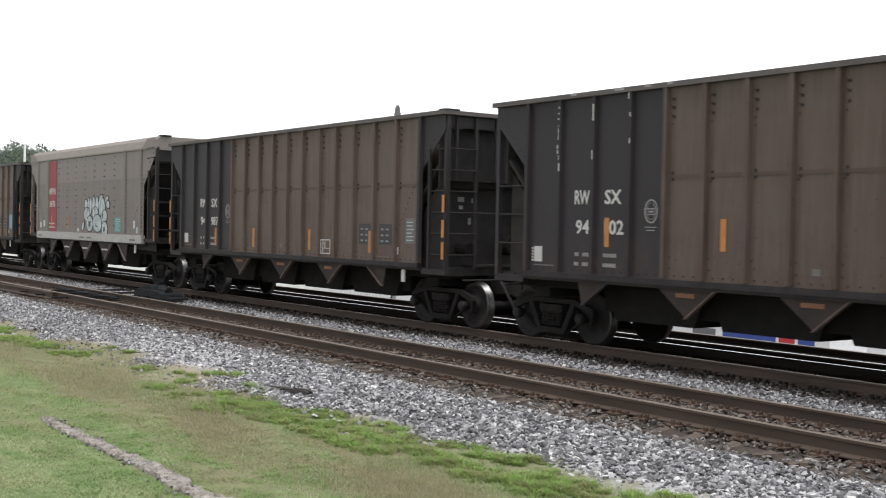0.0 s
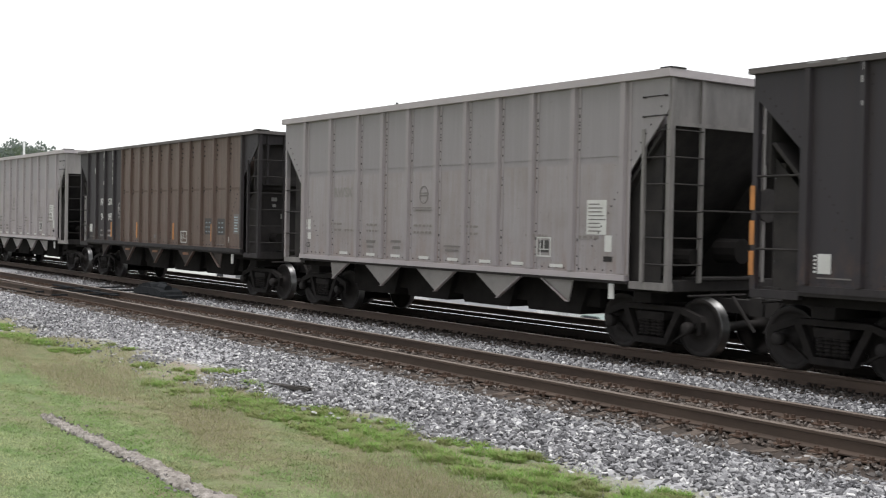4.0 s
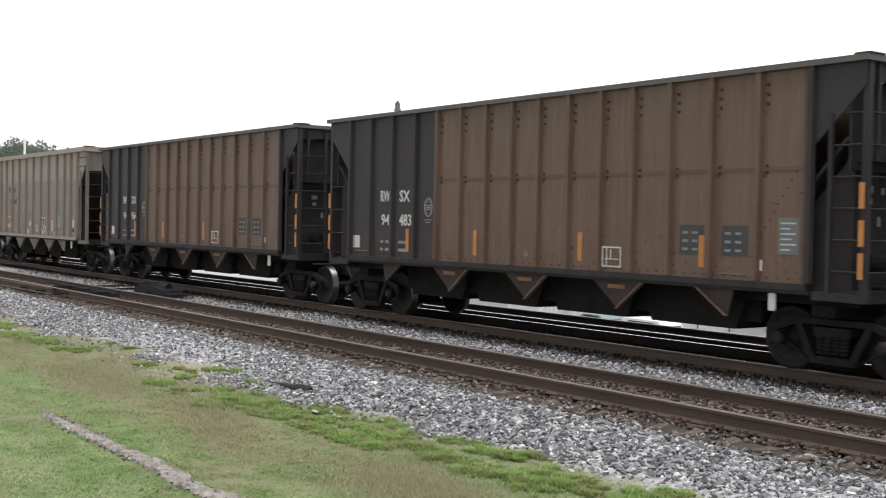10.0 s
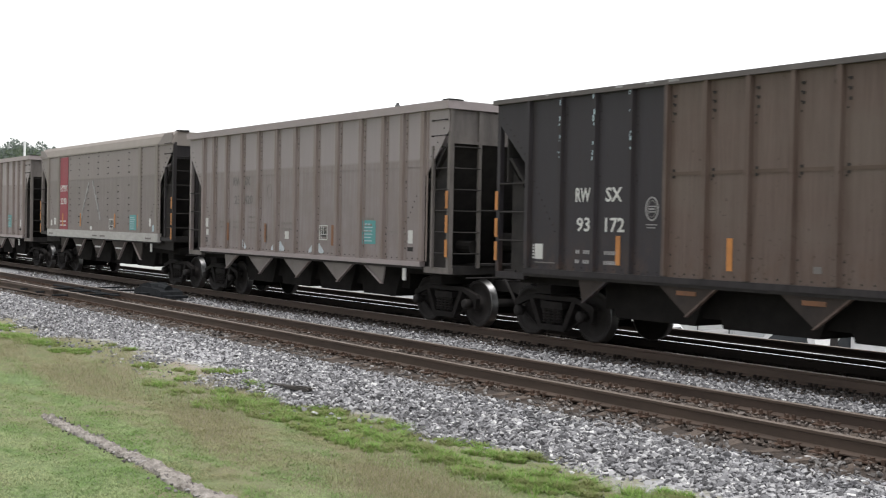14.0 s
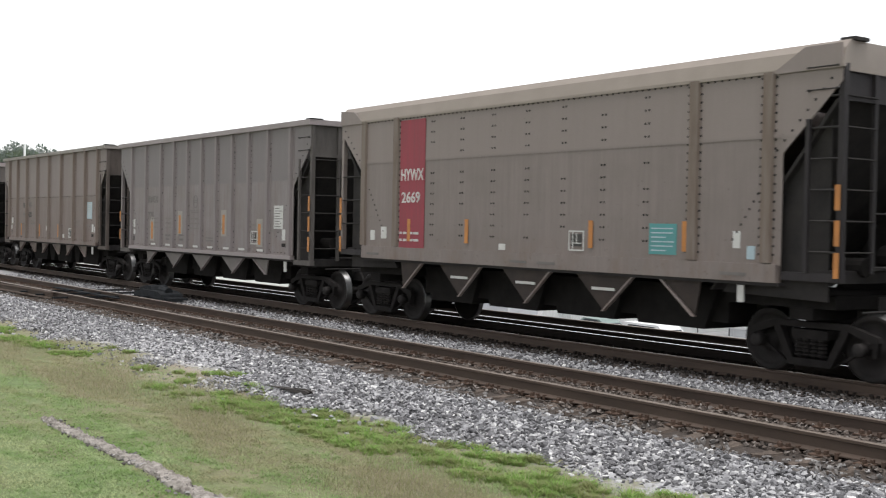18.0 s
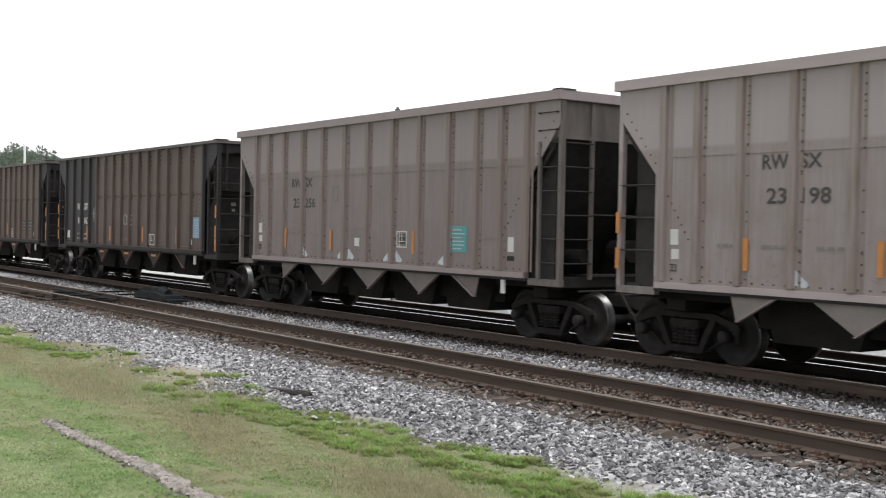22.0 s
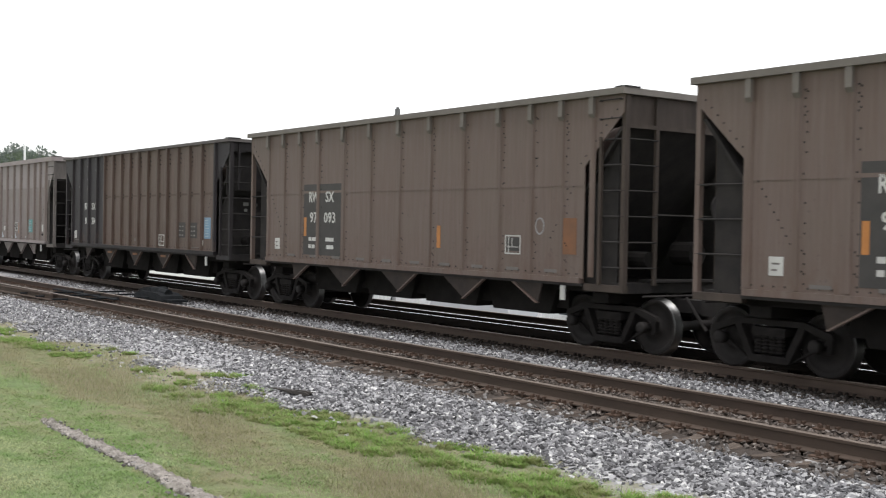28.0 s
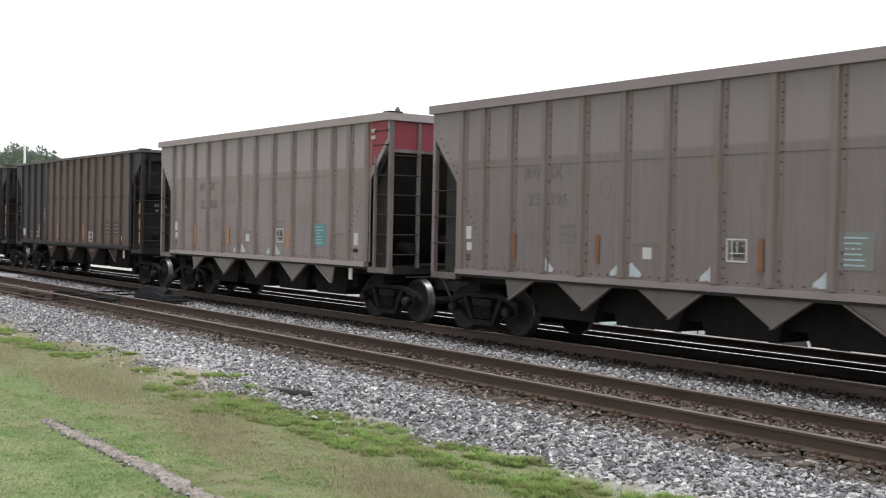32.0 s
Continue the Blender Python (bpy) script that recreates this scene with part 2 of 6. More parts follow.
def ground_sheet():
    xs = sorted({-4500, -1500, -600, -250, -120, -80, -60, *np.arange(-50, 6, 0.5).tolist(), 20, 60, 250, 1500, 4500})
    ys = sorted({-4500, -400, -60, -20, -5, *np.arange(0, 9.7, 0.4).tolist(), 9.7, 10.0, 10.3, 12.1, 12.5, 13.4, 13.9, 16.9, 17.6, 20.5, 20.8, 24, 26.5, 34, 42, 44, 60, 120, 300, 900, 4500})
    v = []
    for y in ys:
        for x in xs:
            z = level(max(-400, y))
            if -50 < x < 5 and 0 < y < 9.6:
                z += 0.05 * noise.noise(Vector((x * 0.35, y * 0.5, 1.7))) + 0.015 * noise.noise(Vector((x * 2, y * 2, 3)))
            v.append((x, y, z))
    n = len(xs)
    s = Shape()
    s.v = v
    s.f = [(j * n + i, j * n + i + 1, (j + 1) * n + i + 1, (j + 1) * n + i) for j in range(len(ys) - 1) for i in range(n - 1)]
    return s


def ground_material():
    n = Nodes("ground", 0.95)
    y = n.axis(1)
    at = n.place()
    wide = n.noise(n.place((0.25, 0.9, 1)), 1.3, 5, 0.6)
    mid, fine = n.noise(at, 2.2, 5), n.noise(at, 26, 4)
    green = n.mix(n.ramp(mid, 0.35, 0.65), (0.120, 0.165, 0.068), (0.190, 0.230, 0.110))
    dry = n.mix(fine, (0.15, 0.13, 0.08), (0.225, 0.195, 0.125))
    band = n.math("MULTIPLY", n.ramp(y, 4.9, 5.6), n.ramp(y, 7.4, 6.7))
    tuft = n.noise(n.place((1, 1.4, 1)), 9, 4, 0.65)
    green = n.mix(n.math("MULTIPLY", n.ramp(tuft, 0.52, 0.36), 0.6), green, (0.075, 0.105, 0.04))
    lawn = n.mix(n.math("MULTIPLY", n.ramp(n.math("ADD", wide, n.math("MULTIPLY", band, 0.12)), 0.48, 0.64), 0.85), green, dry)
    earth = n.mix(fine, (0.20, 0.165, 0.125), (0.36, 0.31, 0.26))
    edge = n.math("ADD", y, n.math("MULTIPLY", n.math("SUBTRACT", mid, 0.5), 2.2))
    soil = n.mix(fine, (0.15, 0.14, 0.085), (0.25, 0.235, 0.15))
    sandy = n.math("MULTIPLY", n.math("MULTIPLY", n.ramp(n.axis(0), -20.5, -18.5), n.ramp(n.axis(0), -12.5, -15.5)), n.ramp(n.noise(n.place((0.8, 1.6, 1)), 1.4, 4), 0.42, 0.56))
    earth = n.mix(sandy, soil, earth)
    c = n.mix(n.ramp(edge, 6.9, 7.5), lawn, earth)
    stone = n.mix(n.ramp(n.noise(at, 18, 3), 0.35, 0.65), (0.22, 0.218, 0.222), (0.44, 0.436, 0.446))
    c = n.mix(n.ramp(edge, 8.0, 8.5), c, stone)
    # rust stain, made darker to paint in shade between ties and under rails
    rusty = n.mix(n.noise(at, 14, 4), (0.022, 0.018, 0.016), (0.090, 0.072, 0.061))
    c = n.mix(n.math("MULTIPLY", n.ramp(y, 9.65, 9.9), n.ramp(y, 12.75, 12.5)), c, rusty)
    # brown-black bed: dust plus the shade below the train, both in the colour
    darkbed = n.mix(fine, (0.024, 0.020, 0.018), (0.062, 0.050, 0.043))
    c = n.mix(n.ramp(y, 13.9, 14.3), c, darkbed)
    street = n.mix(n.ramp(mid, 0.3, 0.7), (0.27, 0.27, 0.275), (0.35, 0.35, 0.355))
    c = n.mix(n.ramp(y, 26.6, 27.2), c, street)
    far = n.mix(mid, (0.30, 0.31, 0.29), (0.42, 0.43, 0.41))
    c = n.mix(n.math("MULTIPLY", n.ramp(n.axis(0), -108, -114), n.ramp(y, 26.6, 27.2)), c, far)
    field = n.mix(mid, (0.08, 0.12, 0.04), (0.13, 0.17, 0.06))
    c = n.mix(n.ramp(y, 116, 124), c, field)
    return n.done(c, fine, 0.5, 0.03)


tagged(solid("ground", ground_sheet(), ground_material(), "mown lawn, gravel track bed and pale street below the bank", "ground", kind="structure", smooth=True))


# ---- the tracks ----
def rail_mesh(x0, x1):
    s = Shape()
    side = [(-0.075, -0.20), (0.075, -0.20), (0.075, -0.186), (0.012, -0.155), (0.012, -0.052), (0.037, -0.040), (0.037, -0.008), (0.03, 0.0),
            (-0.03, 0.0), (-0.037, -0.008), (-0.037, -0.040), (-0.012, -0.052), (-0.012, -0.155), (-0.075, -0.186)]
    s.slab(side, x0, x1, "x")
    return s


def rail(parent, y, z, x0, x1, top, side):
    me_key = ("rail", x0, x1, top.name, side.name)
    if me_key not in MESHES:
        me = rail_mesh(x0, x1).mesh("rail")
        me.materials.append(side), me.materials.append(top)
        for p in me.polygons:
            c = p.center
            if len(p.vertices) == 4 and c.z > -0.02:
                p.material_index = 1
        MESHES[me_key] = me
    ob = new("rail", MESHES[me_key])
    ob.parent, ob.location = parent, (0, y, z)
    return ob


def tie_plate_shape():
    s = Shape()
    for y in (-0.7525, 0.7525):
        s.box(-0.10, 0.10, y - 0.20, y + 0.20, -0.216, -0.198)
        for dx, dy in ((-0.06, -0.09), (0.06, -0.10), (0.05, 0.09), (-0.05, 0.10), (0.0, -0.155), (0.03, 0.15)):
            s.box(dx - 0.017, dx + 0.017, y + dy - 0.022, y + dy + 0.022, -0.201, -0.155)
        s.box(0.15, 0.19, y - 0.09, y + 0.09, -0.235, -0.165)
    return s


def tie_shape(i):
    """A split and worn tie: the top is broken into a few long planes of uneven height, the ends are ragged."""
    r = random.Random(i)
    s = Shape()
    n = 14
    t = -0.217
    xs = (-0.118, -0.10, -0.035, 0.03, 0.098, 0.116)
    drop = (0.055, 0.008, 0.0, 0.006, 0.004, 0.05)
    ends = [(-1.28 - 0.12 * r.random(), 1.28 + 0.12 * r.random()) for _ in xs]
    for j in range(n + 1):
        for x, d, (y0, y1) in zip(xs, drop, ends):
            f = j / n
            split = 0.028 * r.random() ** 2 + (0.03 * r.random() if j in (0, 1, n - 1, n) else 0.0)
            s.v.append((x + 0.008 * r.uniform(-1, 1), y0 + (y1 - y0) * f, t - d - split))
    m = len(xs)
    s.f = [(j * m + i, j * m + i + 1, (j + 1) * m + i + 1, (j + 1) * m + i) for j in range(n) for i in range(m - 1)]
    k = len(s.v)
    for j in (0, n):
        for x, (y0, y1) in zip(xs, ends):
            s.v.append((x, y1 if j else y0, t - 0.17))
    s.f += [(i, k + i, k + i + 1, i + 1) for i in range(m - 1)] + [(n * m + i, n * m + i + 1, k + m + i + 1, k + m + i) for i in range(m - 1)]
    s.f += [(k, 0, *[j * m for j in range(1, n + 1)], k + m), (k + m - 1, k + 2 * m - 1, *[j * m + m - 1 for j in range(n, -1, -1)])]
    return s


def track(label, centre, z, x0, x1, ties, top_near, top_far, side_near, side_far, wood, iron, cant=0.0):
    t = thing("railway_track", label, "track", "tracks", "structure", (0, centre, z))
    rail(t, -0.7525, 0, x0, x1, top_near, side_near), rail(t, 0.7525, -cant, x0, x1, top_far, side_far)
    r = random.Random(int(centre * 10))
    if ties:
        for i, x in enumerate(np.arange(ties[0], ties[1], 0.52)):
            k = r.randrange(6)
            o = part("tie", ("tie", k), lambda: tie_shape(k), wood, t)
            o.location, o.rotation_euler = (x + r.uniform(-0.03, 0.03), r.uniform(-0.04, 0.04), r.uniform(-0.008, 0.004)), (0, 0, r.uniform(-0.02, 0.02))
            p = part("tie_plate", "tie_plate", tie_plate_shape, iron, t)
            p.location = (o.location.x, 0, 0)
    return t


NEAR = 10.445 + 0.7525
track("rusty rails on wooden ties in grey ballast, nearest the lawn", NEAR, -0.02, -160, 30, (-62, -1.5), RAIL_TOP, RAIL_TOP, RAIL_SIDE, RAIL_SIDE, TIE_WOOD, PLATE_IRON, 0.02)
track("rusty rails under the passing coal train", CENTRE, 0.0, -160, 30, (-62, 0), RAIL_TOP, RAIL_SHINE, RAIL_SIDE, RAIL_COAL_SHADE, TIE_COAL_SHADE, RAIL_COAL_SHADE)
track("polished rails behind the passing train", 18.45 + 0.7525, -0.20, -160, 30, None, RAIL_SHINE, RAIL_TOP, RAIL_COAL_SHADE, RAIL_COAL_SHADE, TIE_COAL_SHADE, RAIL_COAL_SHADE)


# ---- hopper cars ----
def mirror(s):
    o = Shape()
    o.v = [(x, -y, z) for x, y, z in s.v]
    o.f = [f[::-1] for f in s.f]
    return o


def side_frame():
    """Cast side frame: thin arms out to the journals, a V of two columns, a short foot under the springs."""
    s = Shape()
    w = (-0.055, 0.055)
    s.slab([(-0.60, 0.73), (0.60, 0.73), (1.02, 0.585), (1.14, 0.60), (1.10, 0.68), (0.62, 0.82), (-0.62, 0.82), (-1.10, 0.68), (-1.14, 0.60), (-1.02, 0.585)], *w)
    s.slab([(-0.36, 0.16), (0.36, 0.16), (0.34, 0.27), (-0.34, 0.27)], -0.07, 0.07)
    for k in (-1, 1):
        def q(pts):
            return [(k * a, b) for a, b in pts][::k]
        s.slab(q([(0.27, 0.20), (0.37, 0.17), (0.66, 0.72), (0.54, 0.74)]), -0.065, 0.065)
        s.slab(q([(0.37, 0.17), (0.43, 0.20), (1.10, 0.56), (1.00, 0.585)]), -0.03, 0.03)
        s.slab(q([(1.03, 0.37), (1.10, 0.39), (1.12, 0.60), (1.03, 0.60)]), -0.05, 0.05)
    return s


def spring():
    prof = [(0.0, 0.03)]
    for i in range(5):
        prof += [(i * 0.056, 0.046), (i * 0.056 + 0.016, 0.070), (i * 0.056 + 0.036, 0.070), (i * 0.056 + 0.052, 0.046)]
    return Shape().lathe(prof, 8)


def wheelset_mesh():
    s = Shape()
    R = 0.485
    half = [(-1.20, 0.03), (-1.20, 0.085), (-1.17, 0.10), (-1.06, 0.10), (-1.06, 0.075), (-0.88, 0.075), (-0.88, 0.15), (-0.85, 0.165), (-0.80, 0.20),
            (-0.785, 0.37), (-0.815, 0.395), (-0.83, 0.41), (-0.832, R - 0.012), (-0.82, R), (-0.715, R + 0.006), (-0.70, R + 0.03), (-0.685, R + 0.032),
            (-0.678, R + 0.01), (-0.685, 0.41), (-0.72, 0.37), (-0.72, 0.19), (-0.66, 0.15), (-0.64, 0.085)]
    s.lathe(half + [(-y, r) for y, r in reversed(half)], 32)
    me = s.mesh("wheelset")
    me.materials.append(WHEEL_IRON), me.materials.append(TREAD)
    for p in me.polygons:
        if len(p.vertices) == 4:
            zs = [math.hypot(me.vertices[i].co.x, me.vertices[i].co.z) for i in p.vertices]
            if min(zs) > R - 0.014:
                p.material_index = 1
            p.use_smooth = True
    return me


WHEELSET = wheelset_mesh()
WHEELS = []


def truck(car, x):
    t = part("truck", "bolster", lambda: Shape().box(-0.31, 0.31, -1.08, 1.08, 0.57, 0.70).box(-0.5, 0.5, -0.18, 0.18, 0.7, 0.95), TRUCK_IRON, car, "cast-iron four-wheel truck")
    t.location = (x, 0, 0)
    # the middle block is added to fill the dark gap between the wheels
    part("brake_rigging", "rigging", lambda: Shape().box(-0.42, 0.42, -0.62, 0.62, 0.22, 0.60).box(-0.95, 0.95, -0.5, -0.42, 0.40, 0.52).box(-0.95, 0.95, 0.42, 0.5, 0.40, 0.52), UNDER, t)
    for k, y in ((-1, -1.0), (1, 1.0)):
        f = part("side_frame", "side_frame", side_frame, TRUCK_IRON, t)
        f.location = (0, y, 0)
        for x in (-0.20, -0.07, 0.07, 0.20):
            part("spring", "spring", spring, TRUCK_IRON, t).matrix_basis = pose(x, y + 0.03 * k, 0.30, 90, 0, 0)
    for k in (-0.889, 0.889):
        w = new("wheelset", WHEELSET)
        w.parent, w.location = t, (k, 0, 0.485)
        tagged(w, "iron wheels with a bright worn tread")
        WHEELS.append(w)
    return t


SPECS = {
    # length, pitch, top, chord height, sheet bottom, posts, post depth and width, end-cut (inner, low, high), hopper gussets
    "B": dict(L=14.48, top=4.52, chord=0.085, zb=1.34, cut=(0.86, 3.30, 4.12), gus=(2.46, 4.88, 7.28, 9.71, 12.12), tag=1.52, pd=0.075, pw=0.08, ps=0.075,
              posts=(0.93, 1.82, 2.70, 3.58, 4.37, 5.19, 6.02, 6.82, 7.59, 8.41, 9.24, 10.01, 10.84, 11.71, 12.6, 13.52), seam=3.0),
    "G": dict(L=13.16, top=4.66, chord=0.17, zb=1.32, cut=(0.88, 3.06, 4.05), gus=(2.56, 4.63, 6.66, 8.69, 10.66), tag=1.60, pd=0.06, pw=0.115, ps=0.02,
              posts=(1.04, 1.75, 2.59, 3.56, 4.57, 5.60, 6.60, 7.64, 8.68, 9.73, 10.67, 11.44, 12.22), seam=3.36),
    "E": dict(L=13.16, top=4.70, chord=0.13, zb=1.32, cut=(0.88, 3.06, 4.05), gus=(2.44, 4.58, 6.65, 8.73, 10.78), tag=1.28, pd=0.06, pw=0.11, ps=0.03,
              posts=(1.07, 2.31, 3.56, 4.60, 5.61, 6.65, 7.66, 8.70, 9.72, 10.85, 12.09), seam=3.36),
    "P": dict(L=13.02, top=4.76, chord=0.12, zb=1.32, cut=(0.86, 3.04, 3.96), ps=0.10, gus=(2.36, 4.58, 5.56, 7.70, 8.65, 10.80), half=True, tag=1.4, pd=0.09, pw=0.08,
              posts=(0.80, 2.02, 3.39, 4.87, 6.42, 7.95, 9.47, 10.76, 12.1), seam=3.0),
    "N": dict(L=14.10, top=4.56, chord=0.11, zb=1.30, cut=(0.97, 3.26, 4.15), ps=0.13, gus=(2.47, 4.86, 7.21, 9.58, 11.90), tag=1.5, pd=0.03, pw=0.10,
              posts=(0.95, 1.80, 2.67, 3.57, 4.75, 5.93, 7.11, 8.28, 9.45, 10.59, 11.55, 12.40, 13.2), seam=2.95),
    "H": dict(L=13.58, top=4.50, chord=0.0, zb=1.66, cut=(1.0, 3.28, 4.25), gus=(2.66, 4.70, 6.78, 8.87, 10.95), tag=1.72, pd=0.05, pw=0.17,
              posts=(1.06, 2.38, 10.89, 12.32), seam=3.54),
}


def side_sheet(q):
    L, (a, lo, hi) = q["L"], q["cut"]
    return Shape().slab([(a, q["zb"] - 0.02), (L - a, q["zb"] - 0.02), (L - a, lo), (L - 0.03, hi), (L - 0.03, q["top"]), (0.03, q["top"]), (0.03, hi), (a, lo)], -HALF, -HALF + 0.02)


def post(q, x, low=None):
    x = x + q.get("ps", 0.0)
    w, d = q["pw"] / 2, q["pd"]
    s = Shape()
    z0, z1 = q["zb"] + 0.02, q["top"] - 0.02
    k = len(s.v)
    pts = [(x - w - 0.02, -HALF), (x - w, -HALF - d), (x + w, -HALF - d), (x + w + 0.02, -HALF)]
    s.v = [(a, b, z0) for a, b in pts] + [(a, b, z1) for a, b in pts]
    s.f = [(3, 2, 1, 0), (4, 5, 6, 7), (0, 1, 5, 4), (1, 2, 6, 5), (2, 3, 7, 6), (3, 0, 4, 7)]
    return s


def coal_load(q, heap, seed):
    s = Shape()
    nx, ny, L = 160 if heap else 40, 20 if heap else 12, q["L"]
    for j in range(ny + 1):
        for i in range(nx + 1):
            x, y = 0.2 + (L - 0.4) * i / nx, -1.52 + 3.04 * j / ny
            z = q["top"] - 0.28 + heap * (1 - (y / 1.6) ** 2) * 0.35 * max(0.0, 1 - ((x - L / 2) / (0.36 * L)) ** 4) + 0.12 * noise.noise(Vector((x * 2.1, y * 2.1, seed))) + (0.16 * noise.noise(Vector((x * 8.0, y * 8.0, seed + 3))) if heap else 0.0) - 0.5 * max(0, abs(x - L / 2) / (L / 2) - 0.9)
            s.v.append((x, y, z))
    n = nx + 1
    s.f = [(j * n + i, j * n + i + 1, (j + 1) * n + i + 1, (j + 1) * n + i) for j in range(ny) for i in range(nx)]
    return s


def rivets(q, kind):
    s = Shape()
    y = -HALF - 0.008
    r = 0.013
    zlow = q["zb"] + 0.12

    def dot(x, z, d=0.0):
        s.box(x - r, x + r, y - d, y + 0.01 - d, z - r, z + r)
    L, a = q["L"], q["cut"][0]
    if kind == "H":
        r = 0.017
        for i in range(7):
            for z in np.arange(1.95, 4.4, 0.215):
                if abs(z - q["seam"]) > 0.1 and (i + round(z * 9)) % 11:
                    dot(3.7 + i * 1.02, z), dot(3.78 + i * 1.02, z)
        for x in (2.25, 2.51, 10.76, 11.02, 12.19, 12.45):
            for z in np.arange(1.8, 4.4, 0.13):
                dot(x, z, 0.002)
        for x in np.arange(1.2, 12.3, 0.14):
            dot(x, 4.44)
    else:
        for x in q["posts"][1:-1]:
            rr = random.Random(int(x * 100))
            for z in ((4.2, 4.08, 3.96, 3.84, 3.45, 3.0, 1.9, 1.6) if kind != "B" else (4.25, 4.12, 3.98, 3.84, 3.72, 3.0, 2.9, 1.7, 1.52)):
                if rr.random() < 0.72:
                    dot(x + q.get("ps", 0.0) + (q["pw"] / 2 + 0.07 if kind not in "GEP" else 0.15), z, 0.0 if kind not in "GEP" else 0.008)
        if kind == "B":
            for x in q["posts"][4:-1]:
                for z in (4.24, 4.10, 3.96, 3.05, 2.95):
                    s.box(x + 0.20, x + 0.245, y - 0.006, y + 0.01, z - 0.022, z + 0.022)
        if kind in "GEN":
            for x in q["posts"][1:-1]:
                rr = random.Random(int(x * 77))
                xx = x + q.get("ps", 0.0) + (0.152 if kind != "N" else 0.16)
                for z in np.arange(zlow, q["top"] - 0.25, 0.145):
                    if rr.random() < (0.75 if z > 3.3 or z < 1.9 else 0.35):
                        dot(xx, z, 0.010 if kind != "N" else 0.0)
        if kind == "P":
            for x in np.arange(a, L - a, 0.13):
                dot(x, q["seam"] + 0.0, 0.008)
            for x in q["posts"][1:-1]:
                for z in np.arange(1.5, 2.9, 0.12):
                    dot(x + 0.24, z)
        for x in np.arange(a, L - a, 0.2):
            dot(x, q["zb"] + 0.06)
    for k in range(9):
        z = q["cut"][1] - 0.35 - k * 0.115
        dot(a + 0.28 + k * 0.075, z), dot(L - a - 0.28 - k * 0.075, z)
    for k in range(8):
        t = k / 7
        for m in (0, 1):
            x = a + 0.05 + (0.1 - a) * t
            dot(x + 0.05 if not m else L - x - 0.05, q["cut"][1] + (q["cut"][2] - q["cut"][1]) * t + 0.05)
    return s


def hopper_car(kind, label, coat, trim, sill_coat, end_coat, heap=0.0, seed=1, under_coat=None, post_coat=None, seam_coat=None):
    q = SPECS[kind]
    L, top, zb, (a, lo, hi) = q["L"], q["top"], q["zb"], q["cut"]
    car = thing("hopper_car", label, "rail car", "cars of the coal train")

    def p(name, key, fn, m, lab="", parent=car):
        return part(name, (kind, name, key), fn, m, parent, lab)
    # sides
    p("side_sheet", 0, lambda: side_sheet(q), coat), p("side_sheet", 1, lambda: mirror(side_sheet(q)), coat)
    for i, x in enumerate(q["posts"]):
        p("post", i, lambda: post(q, x), post_coat or coat), p("post", -1 - i, lambda: mirror(post(q, x)), post_coat or coat)
        if kind in "GEP":
            e = x + q.get("ps", 0.0) + 0.13
            p("lap_seam", i, lambda: Shape().box(e, e + 0.045, -HALF - 0.012, -HALF + 0.001, zb + 0.02, top - q["chord"]), post_coat or coat)
            p("lap_seam", -1 - i, lambda: Shape().box(e, e + 0.045, HALF - 0.001, HALF + 0.012, zb + 0.02, top - q["chord"]), post_coat or coat)
        if kind == "N":
            p("post_head", i, lambda: Shape().slab([(-HALF - 0.02, top - 0.48), (-HALF - 0.085, top - 0.40), (-HALF - 0.085, top - 0.1), (-HALF - 0.02, top - 0.1)][::-1], x + 0.075, x + 0.185, "x"), trim)
    p("seam", 0, lambda: Shape().box(4.5 if kind == "B" else a, L - a - (0.2 if kind == "B" else 0.0), -HALF - 0.008, -HALF, q["seam"] - 0.03, q["seam"] + 0.03), seam_coat or coat)
    # top chords and side sills
    if q["chord"]:
        c, o = q["chord"], 0.10 if kind == "N" else 0.085
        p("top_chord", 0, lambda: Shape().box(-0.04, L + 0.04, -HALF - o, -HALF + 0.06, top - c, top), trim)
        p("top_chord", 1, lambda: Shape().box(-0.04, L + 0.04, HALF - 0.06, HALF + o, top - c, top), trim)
        p("end_chord", 0, lambda: Shape().box(-0.04, 0.06, -HALF + 0.06, HALF - 0.06, top - c, top), trim)
        p("end_chord", 1, lambda: Shape().box(L - 0.06, L + 0.04, -HALF + 0.06, HALF - 0.06, top - c, top), trim)
    else:
        eave = [(-HALF - 0.03, top - 0.05), (-HALF - 0.03, top), (-HALF + 0.03, top + 0.22), (-HALF + 0.14, top + 0.34), (-HALF + 0.22, top + 0.34), (-HALF + 0.10, top + 0.18), (-HALF + 0.04, top - 0.05)]
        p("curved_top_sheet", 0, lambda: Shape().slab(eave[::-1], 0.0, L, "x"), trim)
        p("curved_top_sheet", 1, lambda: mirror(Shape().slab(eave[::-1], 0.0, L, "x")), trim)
        for k, m in ((0, lambda s: s), (1, mirror)):
            p("upper_corner_panel", k, lambda: m(Shape().slab([(12.36, top - 0.06), (L - 0.02, top - 0.06), (L - 0.02, top + 0.28), (12.95, top + 0.28)], -HALF - 0.035, -HALF - 0.015)), coat)
            p("upper_corner_panel", 2 + k, lambda: m(Shape().slab([(0.02, top - 0.06), (1.02, top - 0.06), (0.62, top + 0.22), (0.02, top + 0.28)], -HALF - 0.035, -HALF - 0.015)), coat)
        p("end_cap", 0, lambda: Shape().slab([(-1.46, top + 0.33), (-HALF, top - 0.1), (HALF, top - 0.1), (1.46, top + 0.33)], 0.02, 0.05, "x"), trim)
